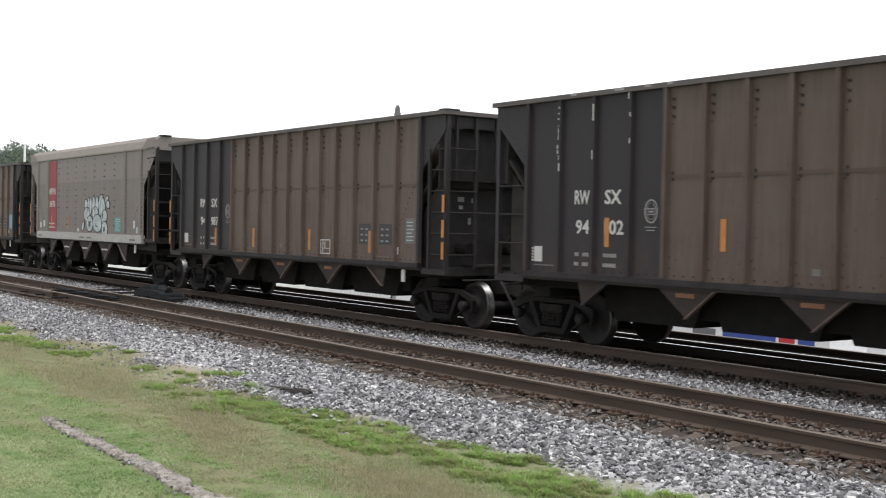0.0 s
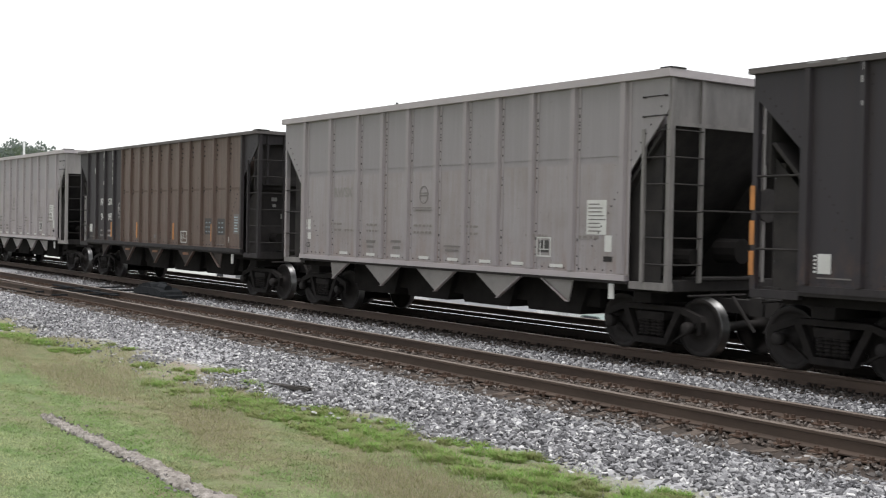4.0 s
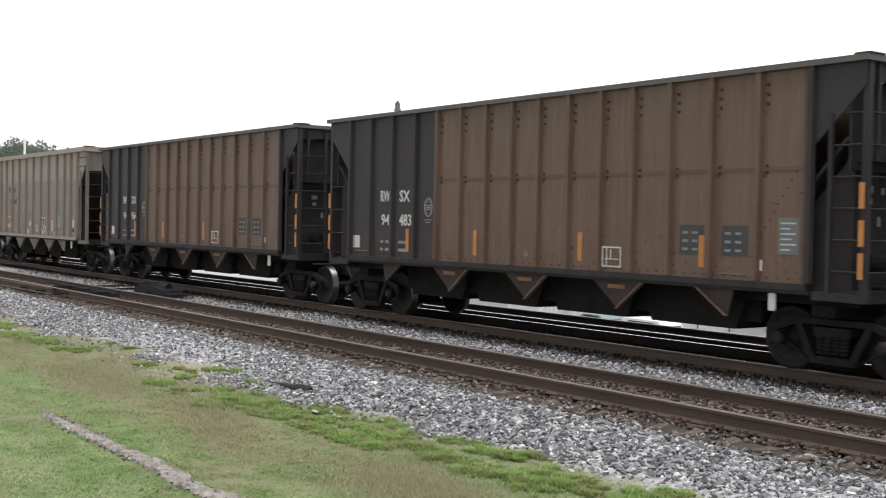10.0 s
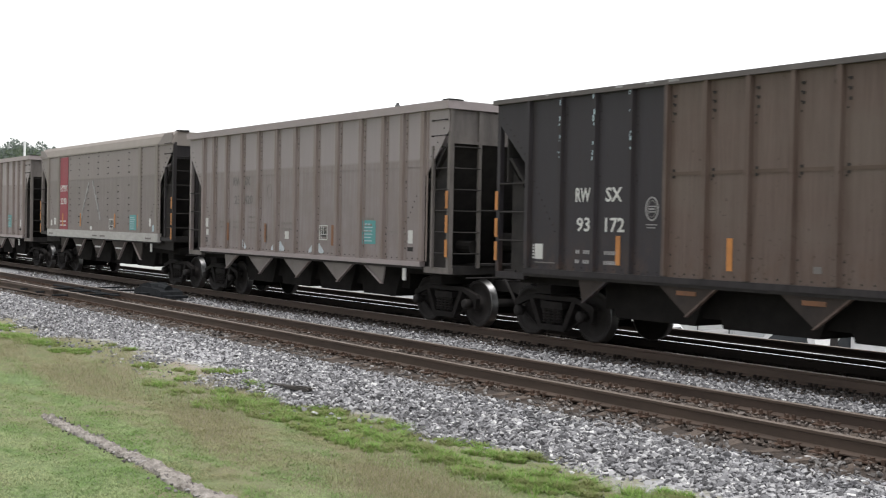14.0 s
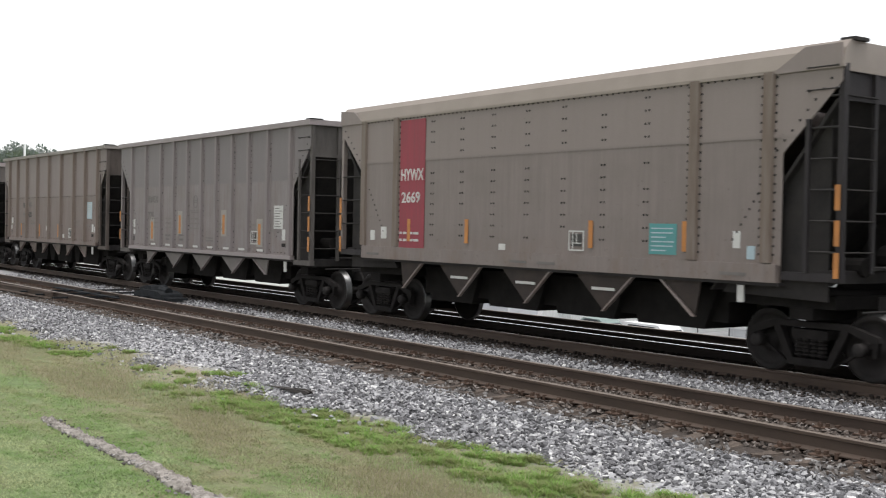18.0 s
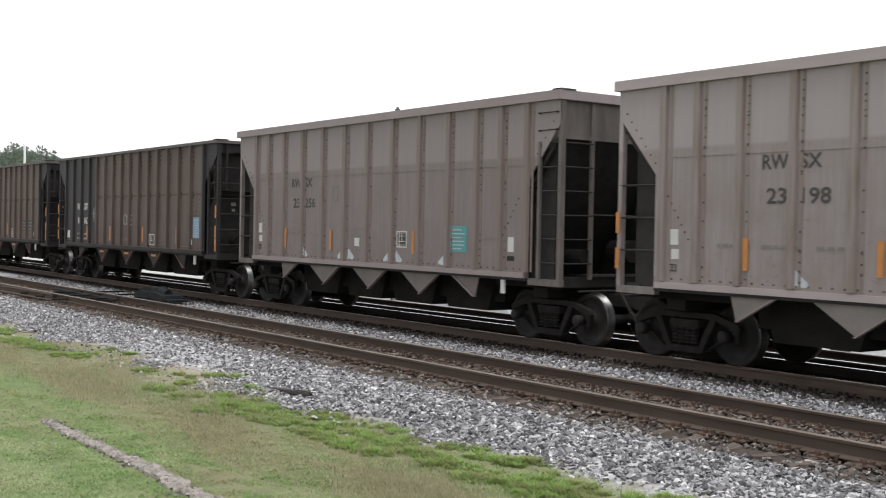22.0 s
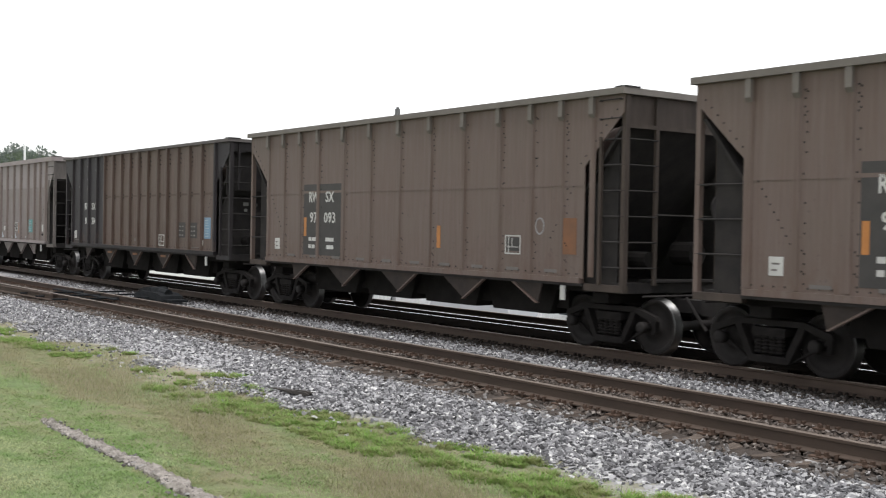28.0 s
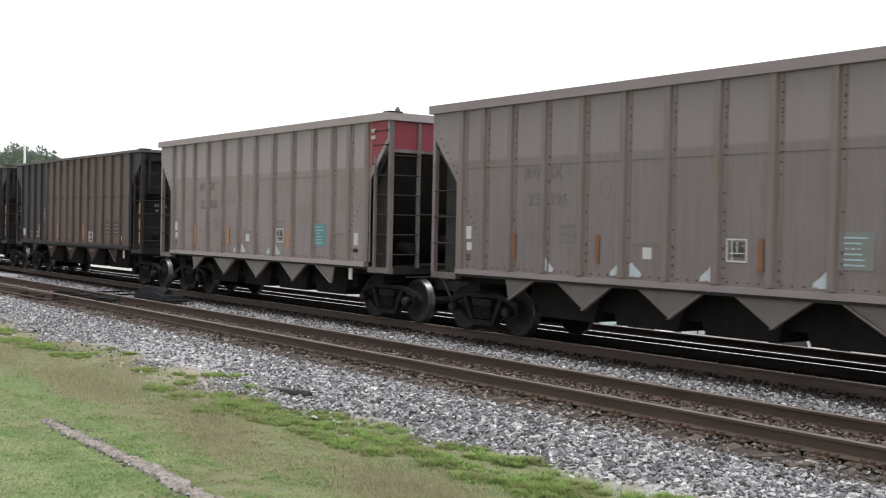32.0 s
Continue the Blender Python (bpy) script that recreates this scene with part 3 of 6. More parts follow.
        p("end_cap", 1, lambda: Shape().slab([(-1.46, top + 0.33), (-HALF, top - 0.1), (HALF, top - 0.1), (1.46, top + 0.33)], L - 0.05, L - 0.02, "x"), trim)
    hs = 0.27 if kind == "H" else 0.10
    p("side_sill", 0, lambda: Shape().box(a + 0.05, L - a - 0.05, -HALF - 0.05, -HALF + 0.08, zb - hs, zb), sill_coat)
    p("side_sill", 1, lambda: Shape().box(a + 0.05, L - a - 0.05, HALF - 0.08, HALF + 0.05, zb - hs, zb), sill_coat)
    p("sill_flange", 0, lambda: Shape().box(a + 0.02, L - a - 0.02, -HALF - 0.02, -HALF + 0.2, zb - hs - 0.05, zb - hs), STEEL_DARK)
    p("sill_flange", 1, lambda: Shape().box(a + 0.02, L - a - 0.02, HALF - 0.2, HALF + 0.02, zb - hs - 0.05, zb - hs), STEEL_DARK)
    tagged(part("rivet", (kind, "rivet"), lambda: rivets(q, kind), STEEL_DARK, car), kind="stuff")
    # ends: upper end sheet, slope sheet, corner posts, ladders
    he = hi - 0.25
    for e in (0, 1):
        def fx(x):
            return L - x if e else x

        def boxx(x0, x1, *r):
            return Shape().box(min(fx(x0), fx(x1)), max(fx(x0), fx(x1)), *r)
        if kind == "B":
            p("end_sheet", e, lambda: boxx(0.07, 0.10, -HALF + 0.05, HALF - 0.05, top - 0.34, top - 0.02), end_coat)
            p("recessed_end_sheet", e, lambda: boxx(0.28, 0.31, -HALF + 0.04, HALF - 0.04, 2.95, top - 0.30), STEEL_DARK)
            b = p("end_bulkhead", e, lambda: boxx(0.42, 0.46, -1.40, 1.40, 1.14, 3.10), STEEL_DARK)
            p("ledge", e, lambda: boxx(0.10, 0.44, -1.40, 1.40, 3.08, 3.12), STEEL_DARK, "", b)
            if e:
                tagged(p("end_stencil", e, lambda: Shape().box(L - 0.42, L - 0.413, -0.98, -0.82, 2.66, 2.76).box(L - 0.42, L - 0.413, -0.95, -0.85, 2.50, 2.58).box(L - 0.42, L - 0.413, -0.62, -0.55, 2.64, 2.74)
                         .box(L - 0.42, L - 0.413, -0.70, -0.63, 2.18, 2.32), mats["dim_white"], "", b), kind="stuff")
        else:
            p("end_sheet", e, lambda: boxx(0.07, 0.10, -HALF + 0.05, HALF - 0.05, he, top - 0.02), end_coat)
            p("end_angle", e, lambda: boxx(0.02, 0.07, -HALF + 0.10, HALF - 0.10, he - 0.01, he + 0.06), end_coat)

        def slope():
            s = Shape()
            z0 = he if kind != "B" else 3.4
            pts = [(fx(0.31 if kind == "B" else 0.10), z0), (fx(2.3), 1.25), (fx(2.36), 1.22), (fx(0.37 if kind == "B" else 0.16), z0 + 0.02)]
            return s.slab(pts if e else pts[::-1], -HALF + 0.06, HALF - 0.06)
        p("slope_sheet", e, slope, STEEL_DARK)

        def brace():
            pts = [(fx(0.30), 1.15), (fx(2.2), 1.2), (fx(0.30), (he if kind != "B" else 3.4) - 0.2)]
            return pts[::-1] if e else pts
        p("slope_brace", (e, 0), lambda: Shape().slab(brace(), -1.44, -1.41), STEEL_DARK), p("slope_brace", (e, 1), lambda: Shape().slab(brace(), 1.41, 1.44), STEEL_DARK)
        if kind == "B":
            for j in range(6):
                p("end_rib", (e, j), lambda: boxx(0.03, 0.075, -1.3 + j * 0.52 - 0.03, -1.3 + j * 0.52 + 0.03, 3.1, top - 0.1), end_coat)
        for k in (-1, 1):
            y = k * (HALF - 0.02)
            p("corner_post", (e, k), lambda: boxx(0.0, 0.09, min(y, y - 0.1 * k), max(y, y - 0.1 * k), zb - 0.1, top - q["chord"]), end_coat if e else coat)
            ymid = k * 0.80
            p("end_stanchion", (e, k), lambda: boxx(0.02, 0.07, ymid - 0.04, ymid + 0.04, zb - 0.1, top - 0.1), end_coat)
            p("end_step", (e, k), lambda: boxx(0.0, a, min(y, y - 0.12 * k), max(y, y - 0.12 * k), zb - 0.22, zb - 0.1), end_coat)
        p("end_sill", e, lambda: boxx(0.12, 0.45, -HALF + 0.14, HALF - 0.14, zb - 0.24, zb - 0.06), STEEL_DARK)
        # ladders: side ladder of five or two rungs, end ladder round the corner
        for k in (-1, 1):
            full = e if k < 0 else 1 - e
            y = k * (HALF - 0.005)
            if full:
                p("ladder_stile", (e, k), lambda: boxx(0.54, 0.60, y - 0.03, y + 0.03, zb - 0.1, 3.75), end_coat)
            for i in range(6 if full else 3):
                z = zb + (0.20 if full else 0.50) + i * (0.44 if full else 0.54)
                p("rung", (e, k, i), lambda: Shape().rod((fx(0.02), y - 0.03 * k, z), (fx(0.58 if full else a), y - 0.03 * k, z), 0.017), STEEL_DARK)
            if full:
                for i in range(6):
                    z = zb + 0.20 + i * 0.44
                    p("end_rung", (e, k, i), lambda: Shape().rod((fx(0.01), k * 0.80, z), (fx(0.01), k * (HALF - 0.1), z), 0.014), STEEL_DARK)
            # grab irons on the side sheet over the ladder, on short brackets
            if full and kind != "B":
                for i, z in enumerate((hi - 0.10, hi + 0.22)):
                    p("grab_iron", (e, k, i), lambda: Shape().rod((fx(0.08), y + 0.055 * k, z), (fx(0.56), y + 0.055 * k, z), 0.010)
                      .rod((fx(0.08), y, z), (fx(0.08), y + 0.06 * k, z), 0.018).rod((fx(0.56), y, z), (fx(0.56), y + 0.06 * k, z), 0.018), STEEL_DARK)
        p("hand_rail", e, lambda: Shape().rod((fx(0.03), -0.80, 2.42), (fx(0.03), 0.80, 2.42), 0.016), STEEL_DARK)
        p("cross_platform", e, lambda: boxx(0.03, 0.40, -0.80, 0.80, zb - 0.05, zb - 0.01), STEEL_DARK)
        # coupler and hose
        def coupler():
            s = boxx(-0.55, 0.6, -0.13, 0.13, 0.72, 0.95)
            t = boxx(-0.80, -0.52, -0.20, 0.20, 0.70, 1.0)
            k = len(s.v)
            s.v += t.v
            s.f += [tuple(i + k for i in f) for f in t.f]
            s.rod((fx(-0.3), -0.35, 1.0), (fx(-0.72), -0.3, 0.45), 0.03)
            s.rod((fx(-0.1), -1.2, 1.02), (fx(-0.1), 0.2, 1.02), 0.018)
            return s
        p("coupler", e, coupler, STEEL_DARK)
        tc = 1.08 if not e else 0.86
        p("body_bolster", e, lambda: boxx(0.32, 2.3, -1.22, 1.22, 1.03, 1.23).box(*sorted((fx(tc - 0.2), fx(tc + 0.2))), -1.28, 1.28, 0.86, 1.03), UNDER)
    p("corner_cap", 0, lambda: Shape().box(L - 0.20, L + 0.05, *((-HALF - 0.06, -HALF + 0.30, top, top + 0.03) if q["chord"] else (-HALF + 0.16, -HALF + 0.5, top + 0.33, top + 0.38))), STEEL_DARK)
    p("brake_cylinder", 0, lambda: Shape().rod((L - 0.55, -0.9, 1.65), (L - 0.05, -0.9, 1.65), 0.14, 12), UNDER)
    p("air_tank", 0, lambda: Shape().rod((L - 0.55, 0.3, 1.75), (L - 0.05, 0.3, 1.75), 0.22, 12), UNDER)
    p("brake_box", 0, lambda: Shape().box(0.2, 0.6, -0.55, 0.5, 1.35, 1.9), STEEL_DARK)
    p("brake_wheel", 0, lambda: Shape().lathe([(-0.02, 0.26), (-0.02, 0.30), (0.02, 0.30), (0.02, 0.26)], 16, (0, 0, 0)), STEEL_DARK).matrix_basis = pose(L - 0.02, 0.9, 2.55, 0, 0, 90)
    # underside
    p("centre_sill", 0, lambda: Shape().box(0.3, L - 0.3, -0.2, 0.2, 0.78, 1.2), STEEL_DARK)
    g = q["gus"]
    hw = 0.60 if kind == "B" else 0.70
    zt = zb - hs - 0.045
    for i, x in enumerate(g):
        if i in (0, len(g) - 1) or "half" in q:
            k = (1 if i == 0 else -1) if "half" not in q else (1, -1)[i % 2]
            tri = [(x - 0.10 * k, zt), (x, 0.80), (x + hw * k, zt)][::k]
            rim = [(x, 0.78), (x + 0.05 * k, 0.78), (x + (hw + 0.06) * k, zt), (x + hw * k, zt)][::k]
        else:
            tri = [(x - hw, zt), (x, 0.74), (x + hw, zt)]
            rim = [(x - 0.015, 0.72), (x + 0.03, 0.72), (x + hw + 0.04, zt), (x + hw - 0.01, zt)]
        for n, m in ((0, lambda s: s), (1, mirror)):
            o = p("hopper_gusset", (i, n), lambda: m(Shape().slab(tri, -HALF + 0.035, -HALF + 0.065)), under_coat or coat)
            p("gusset_rim", (i, n), lambda: m(Shape().slab(rim, -HALF - 0.005, -HALF + 0.07)), coat, "", o)
    low = {"B": 0.53, "N": 0.54, "H": 0.54, "E": 0.51}.get(kind, 0.47)
    for i, (u, v) in enumerate(zip(g, g[1:])):
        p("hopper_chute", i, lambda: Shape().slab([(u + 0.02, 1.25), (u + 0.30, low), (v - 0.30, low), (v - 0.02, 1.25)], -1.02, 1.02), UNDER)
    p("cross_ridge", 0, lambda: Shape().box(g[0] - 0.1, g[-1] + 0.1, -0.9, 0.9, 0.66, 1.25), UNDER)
    p("sill_tag", 0, lambda: Shape().box(L - q["tag"] - 0.06, L - q["tag"] + 0.06, -HALF + 0.0, -HALF + 0.03, zb - hs - 0.32, zb - hs - 0.06), WHITE, "small white plate under the sill")
    part("coal_load", (kind, "load", round(heap, 2), seed if heap else 0), lambda: coal_load(q, heap, seed if heap else 0), COAL, car)
    truck(car, 1.08), truck(car, L - 0.86)
    return car


FACE = -HALF - 0.004


def plate(car, name, u0, u1, z0, z1, m, label="", parent=None, lift=0.0):
    y = FACE - lift
    return part(name, ("plate", round(u0, 2), round(u1, 2), round(z0, 2), round(z1, 2), lift), lambda: Shape().box(u0, u1, y - 0.003, y + 0.004, z0, z1), m, parent or car, label)


def bars(car, name, rows, m, lift=0.0, parent=None):
    y = FACE - lift - 0.004

    def make():
        s = Shape()
        for u0, u1, z0, z1 in rows:
            s.box(u0, u1, y - 0.003, y + 0.003, z0, z1)
        return s
    ob = part(name, ("bars", tuple(round(v, 3) for r in rows for v in r), lift), make, m, parent or car)
    if len(rows) > 1:
        tagged(ob, kind="stuff")
    return ob


def words(car, text, u, z, wide, tall, m, lift=0.0):
    ob = part("lettering", ("word", text, wide, tall), lambda: lettering(text, tall, wide), m, car, "stencilled letters" if text.isalpha() else "stencilled numerals")
    ob.location = (u, FACE - lift, z)
    return ob


def sticker(car, u0, u1, z0, z1, m, line, n, label, seed=0):
    s = plate(car, "sticker", u0, u1, z0, z1, m, label)
    r = random.Random(seed + n)
    h = (z1 - z0) / (n + 1)
    bars(car, "printed_text", [(u0 + 0.05, u1 - 0.05 - r.random() * 0.3 * (u1 - u0), z0 + h * (i + 0.75), z0 + h * (i + 1.05)) for i in range(n)], line, 0.0, s)
    return s


def zigzag(pts, w):
    """A flat stroke of paint that runs from point to point."""
    s = Shape()
    for (a, b), (c, d) in zip(pts, pts[1:]):
        n = math.hypot(c - a, d - b) or 1.0
        du, dz = -(d - b) / n * w, (c - a) / n * w
        s.slab([(a - du, b - dz), (c - du, d - dz), (c + du, d + dz), (a + du, b + dz)], FACE - 0.003, FACE + 0.003)
    return s


def ring(car, name, u, z, ru, rz, w, m):
    def make():
        s = Shape()
        n = 24
        for i in range(n):
            c, d = math.cos(2 * math.pi * i / n), math.sin(2 * math.pi * i / n)
            for k, y in ((0, FACE - 0.003), (w, FACE - 0.003), (w, FACE + 0.003), (0, FACE + 0.003)):
                s.v.append((u + (ru - k) * c, y, z + (rz - k) * d))
        s.f = [(4 * i + j, 4 * i + (j + 1) % 4, 4 * ((i + 1) % n) + (j + 1) % 4, 4 * ((i + 1) % n) + j) for i in range(n) for j in range(4)]
        return s
    return part(name, ("ring", u, z, ru, rz, w), make, m, car)


def box_stencil(car, u, z, m, w=0.36, h=0.34):
    t = 0.025
    bars(car, "test_box", [(u, u + w, z, z + t), (u, u + w, z + h - t, z + h), (u, u + t, z, z + h), (u + w - t, u + w, z, z + h), (u + 0.1, u + 0.12, z, z + h),
                           (u + 0.07, u + w - 0.06, z + 0.13, z + 0.145), (u + 0.2, u + 0.22, z + 0.14, z + h - 0.05)], m)


def reflectors(car, L, which):
    """Orange strips on the corner posts of the ends."""
    for u, zs in which:
        rows = [(u, u + 0.085, z, z + 0.36) for z in zs]
        rows and bars(car, "reflector", rows, ORANGE, 0.012)


def split_name(car, left, right, n1, n2, u, m, z1=2.56, z2=2.04, gap=0.38, tall=0.25):
    words(car, left, u, z1, 0.38, tall, m)
    words(car, right, u + 0.38 + gap, z1, 0.40, tall, m)
    words(car, n1, u + 0.04, z2, 0.34, tall, m)
    words(car, n2, u + 0.38 + gap, z2, (0.155 if len(n2) > 2 else 0.19) * len(n2), tall, m)


# ---- the train: kind, place of the rear end at the start, names ----
TRAIN = (
    ("B", -17.31, "94", "102"), ("B", -33.44, "94", "987"), ("H", -48.25, "2470", ""), ("B", -64.27, "93", "089"), ("E", -79.08, "", ""),
    ("B", -95.06, "94", "093"), ("E", -109.97, "23", "681"), ("H", -124.75, "2690", ""), ("N", -140.44, "97", "208"), ("B", -156.50, "94", "483"),
    ("B", -172.56, "94", "964"), ("G", -187.34, "23", "018"), ("B", -203.39, "93", "172"), ("G", -218.10, "", ""), ("H", -232.95, "2338", ""),
    ("G", -247.60, "23", "442"), ("H", -262.75, "2669", ""), ("E", -277.35, "", "775"), ("P", -291.80, "", ""), ("G", -306.48, "23", "198"),
    ("G", -321.10, "23", "256"), ("B", -337.02, "93", "062"), ("B", -353.03, "94", "181"), ("B", -369.20, "94", "154"), ("N", -384.82, "97", "108"),
    ("N", -400.47, "97", "093"), ("B", -416.26, "93", "204"), ("G", -430.93, "23", "303"), ("G", -445.48, "23", "396"), ("G", -460.27, "", ""),
    ("B", -476.41, "", ""), ("B", -492.46, "", ""))
CARS = []


def dress_brown(car, i, n1, n2, q):
    L = q["L"]
    r = random.Random(i * 7 + 1)
    blue = i in (3, 12, 21, 23, 26)
    if n1:
        split_name(car, "RW", "SX", n1, n2, 2.28, LETTER)
    if i != 26:
        ring(car, "emblem", 4.13, 2.44, 0.15, 0.20, 0.026, mats["emblem"])
        ring(car, "emblem", 4.13, 2.44, 0.10, 0.14, 0.008, mats["dim_white"])
        bars(car, "emblem_text", [(4.04, 4.22, 2.38, 2.40), (4.04, 4.22, 2.47, 2.49), (4.07, 4.19, 2.42, 2.45), (4.0, 4.26, 2.17, 2.185), (4.03, 4.22, 2.12, 2.135)], mats["emblem"])
    s = plate(car, "routing_card", 1.20, 1.42, 1.52 + 0.1 * (i == 5), 1.80 + 0.1 * (i == 5), WHITE, "white routing card on the dark end panel")
    bars(car, "printed_text", [(1.14, 1.18, 1.53 + 0.055 * j + 0.1 * (i == 5), 1.56 + 0.055 * j + 0.1 * (i == 5)) for j in range(5)], LETTER, 0.0, s)
    if i != 26:
        for u, n in ((2.30, 2), (2.50, 3), (3.02, 6)):
            bars(car, "data_print", [(u + 0.055 * k + 0.01 * j, u + 0.055 * k + 0.01 * j + 0.04, 1.48 + 0.17 * j, 1.545 + 0.17 * j) for j in (0, 1) for k in range(n)], mats["emblem"])
    bars(car, "stencil_line", [(1.2, 1.75, 1.45, 1.47)], LETTER_FAINT)
    strips = [(3.31, 1.48), (5.71, 1.49), (8.76, 1.50)] + ([(11.55, 1.50)] if i % 2 else [])
    if i == 0:
        strips = [(3.05, 1.83), (5.60, 1.82), (8.7, 1.82)]
    if i != 26:
        bars(car, "reflector_strip", [(u, u + 0.11, z, z + 0.50) for u, z in strips], ORANGE)
    box_stencil(car, 9.48 if i == 22 else 9.38, 1.42, LETTER, 0.46, 0.35)
    bars(car, "patch", [(7.28, 7.42, 1.52, 1.62)], LETTER_FAINT)
    if i != 21:
        for u in ((10.95, 11.82) if i == 26 else (11.14, 12.0)):
            s = plate(car, "data_panel", u, u + 0.50, 1.70, 2.16, BLACKPANEL, "dark panel of small stencilled data")
            bars(car, "data_print", [(u + 0.07 + a * 0.2 + d, u + 0.115 + a * 0.2 + d, 1.76 + b * 0.13, 1.80 + b * 0.13) for a in (0, 1) for d in (0, 0.06) for b in (0, 1, 2)], mats["dim_blue"] if i % 2 else mats["dim_white"], 0.0, s)
    bars(car, "stencil_line", [(11.95, 12.45, 1.42, 1.44)], LETTER_FAINT)
    if blue:
        sticker(car, 12.84, 13.27, 1.70, 2.31, BLUE, SKYBLUE, 7, "blue printed inspection sheet", i)
    elif i % 2:
        sticker(car, 13.05, 13.42, 1.75, 2.29, LETTER_FAINT, SKYBLUE, 6, "faded printed inspection sheet", i)
    bars(car, "small_stencil", [(12.74, 12.78, 1.5, 1.66)], WHITE)
    lead = {0: (1.3,), 26: (), 23: (), 5: (), 21: (1.35, 1.72, 2.3), 22: (1.35, 1.72, 2.3)}.get(i, (1.45, 1.9, 2.42))
    reflectors(car, L, [(L - 0.09, lead), (0.005, (1.45, 1.9, 2.42) if i in (1, 3, 9, 10, 12, 21, 22) else ())])
    # torn pale patches along the dark end's posts and top edge
    if i in (0, 3, 5, 12, 22, 23, 26):
        # thin flakes of an older pale coat left along the posts
        rows, worn = [], i == 23
        for u in (1.82, 2.70, 3.58):
            z = 4.42
            while z > (2.2 if worn else 3.3):
                h = 0.02 + (0.30 if worn or i in (0, 5) else 0.09) * r.random() ** 2
                if r.random() < (0.8 if worn else 0.5):
                    w = (0.03 if worn else 0.008) + 0.025 * r.random()
                    d = r.uniform(-0.035, 0.01) + q["ps"]
                    rows.append((u + d, u + d + w, z - h, z))
                z -= h + 0.10 * r.random()
        bars(car, "peeling_paint", rows, SKYBLUE if i == 12 else LETTER if i in (0, 5) else mats["emblem"], q["pd"] - 0.002)
        bars(car, "peeling_paint", [(u, u + 0.05 + 0.2 * r.random(), q["top"] - 0.03 - 0.03 * r.random(), q["top"] - 0.01) for u in (1.0, 1.5, 2.2, 3.3, 4.0, 4.5) if r.random() < 0.6], mats["emblem"], 0.075)
    if i == 21:
        ring(car, "sprayed_ring", 7.22, 2.22, 0.17, 0.19, 0.04, mats["dim_white"]), ring(car, "sprayed_ring", 7.46, 2.20, 0.12, 0.17, 0.035, mats["dim_white"])
        bars(car, "sprayed_mark", [(7.62, 7.88, 2.04, 2.075), (7.62, 7.86, 2.20, 2.235), (7.62, 7.84, 2.34, 2.375), (7.62, 7.66, 2.04, 2.37)], mats["dim_white"])
    for u in q["gus"][1:-1]:
        part("reflector_strip", ("gbar", round(u, 2)), lambda: Shape().box(u - 0.2, u + 0.2, -HALF + 0.018, -HALF + 0.034, 1.06, 1.13), ORANGE if i in (21, 22) else mats["orange_faint"], car)


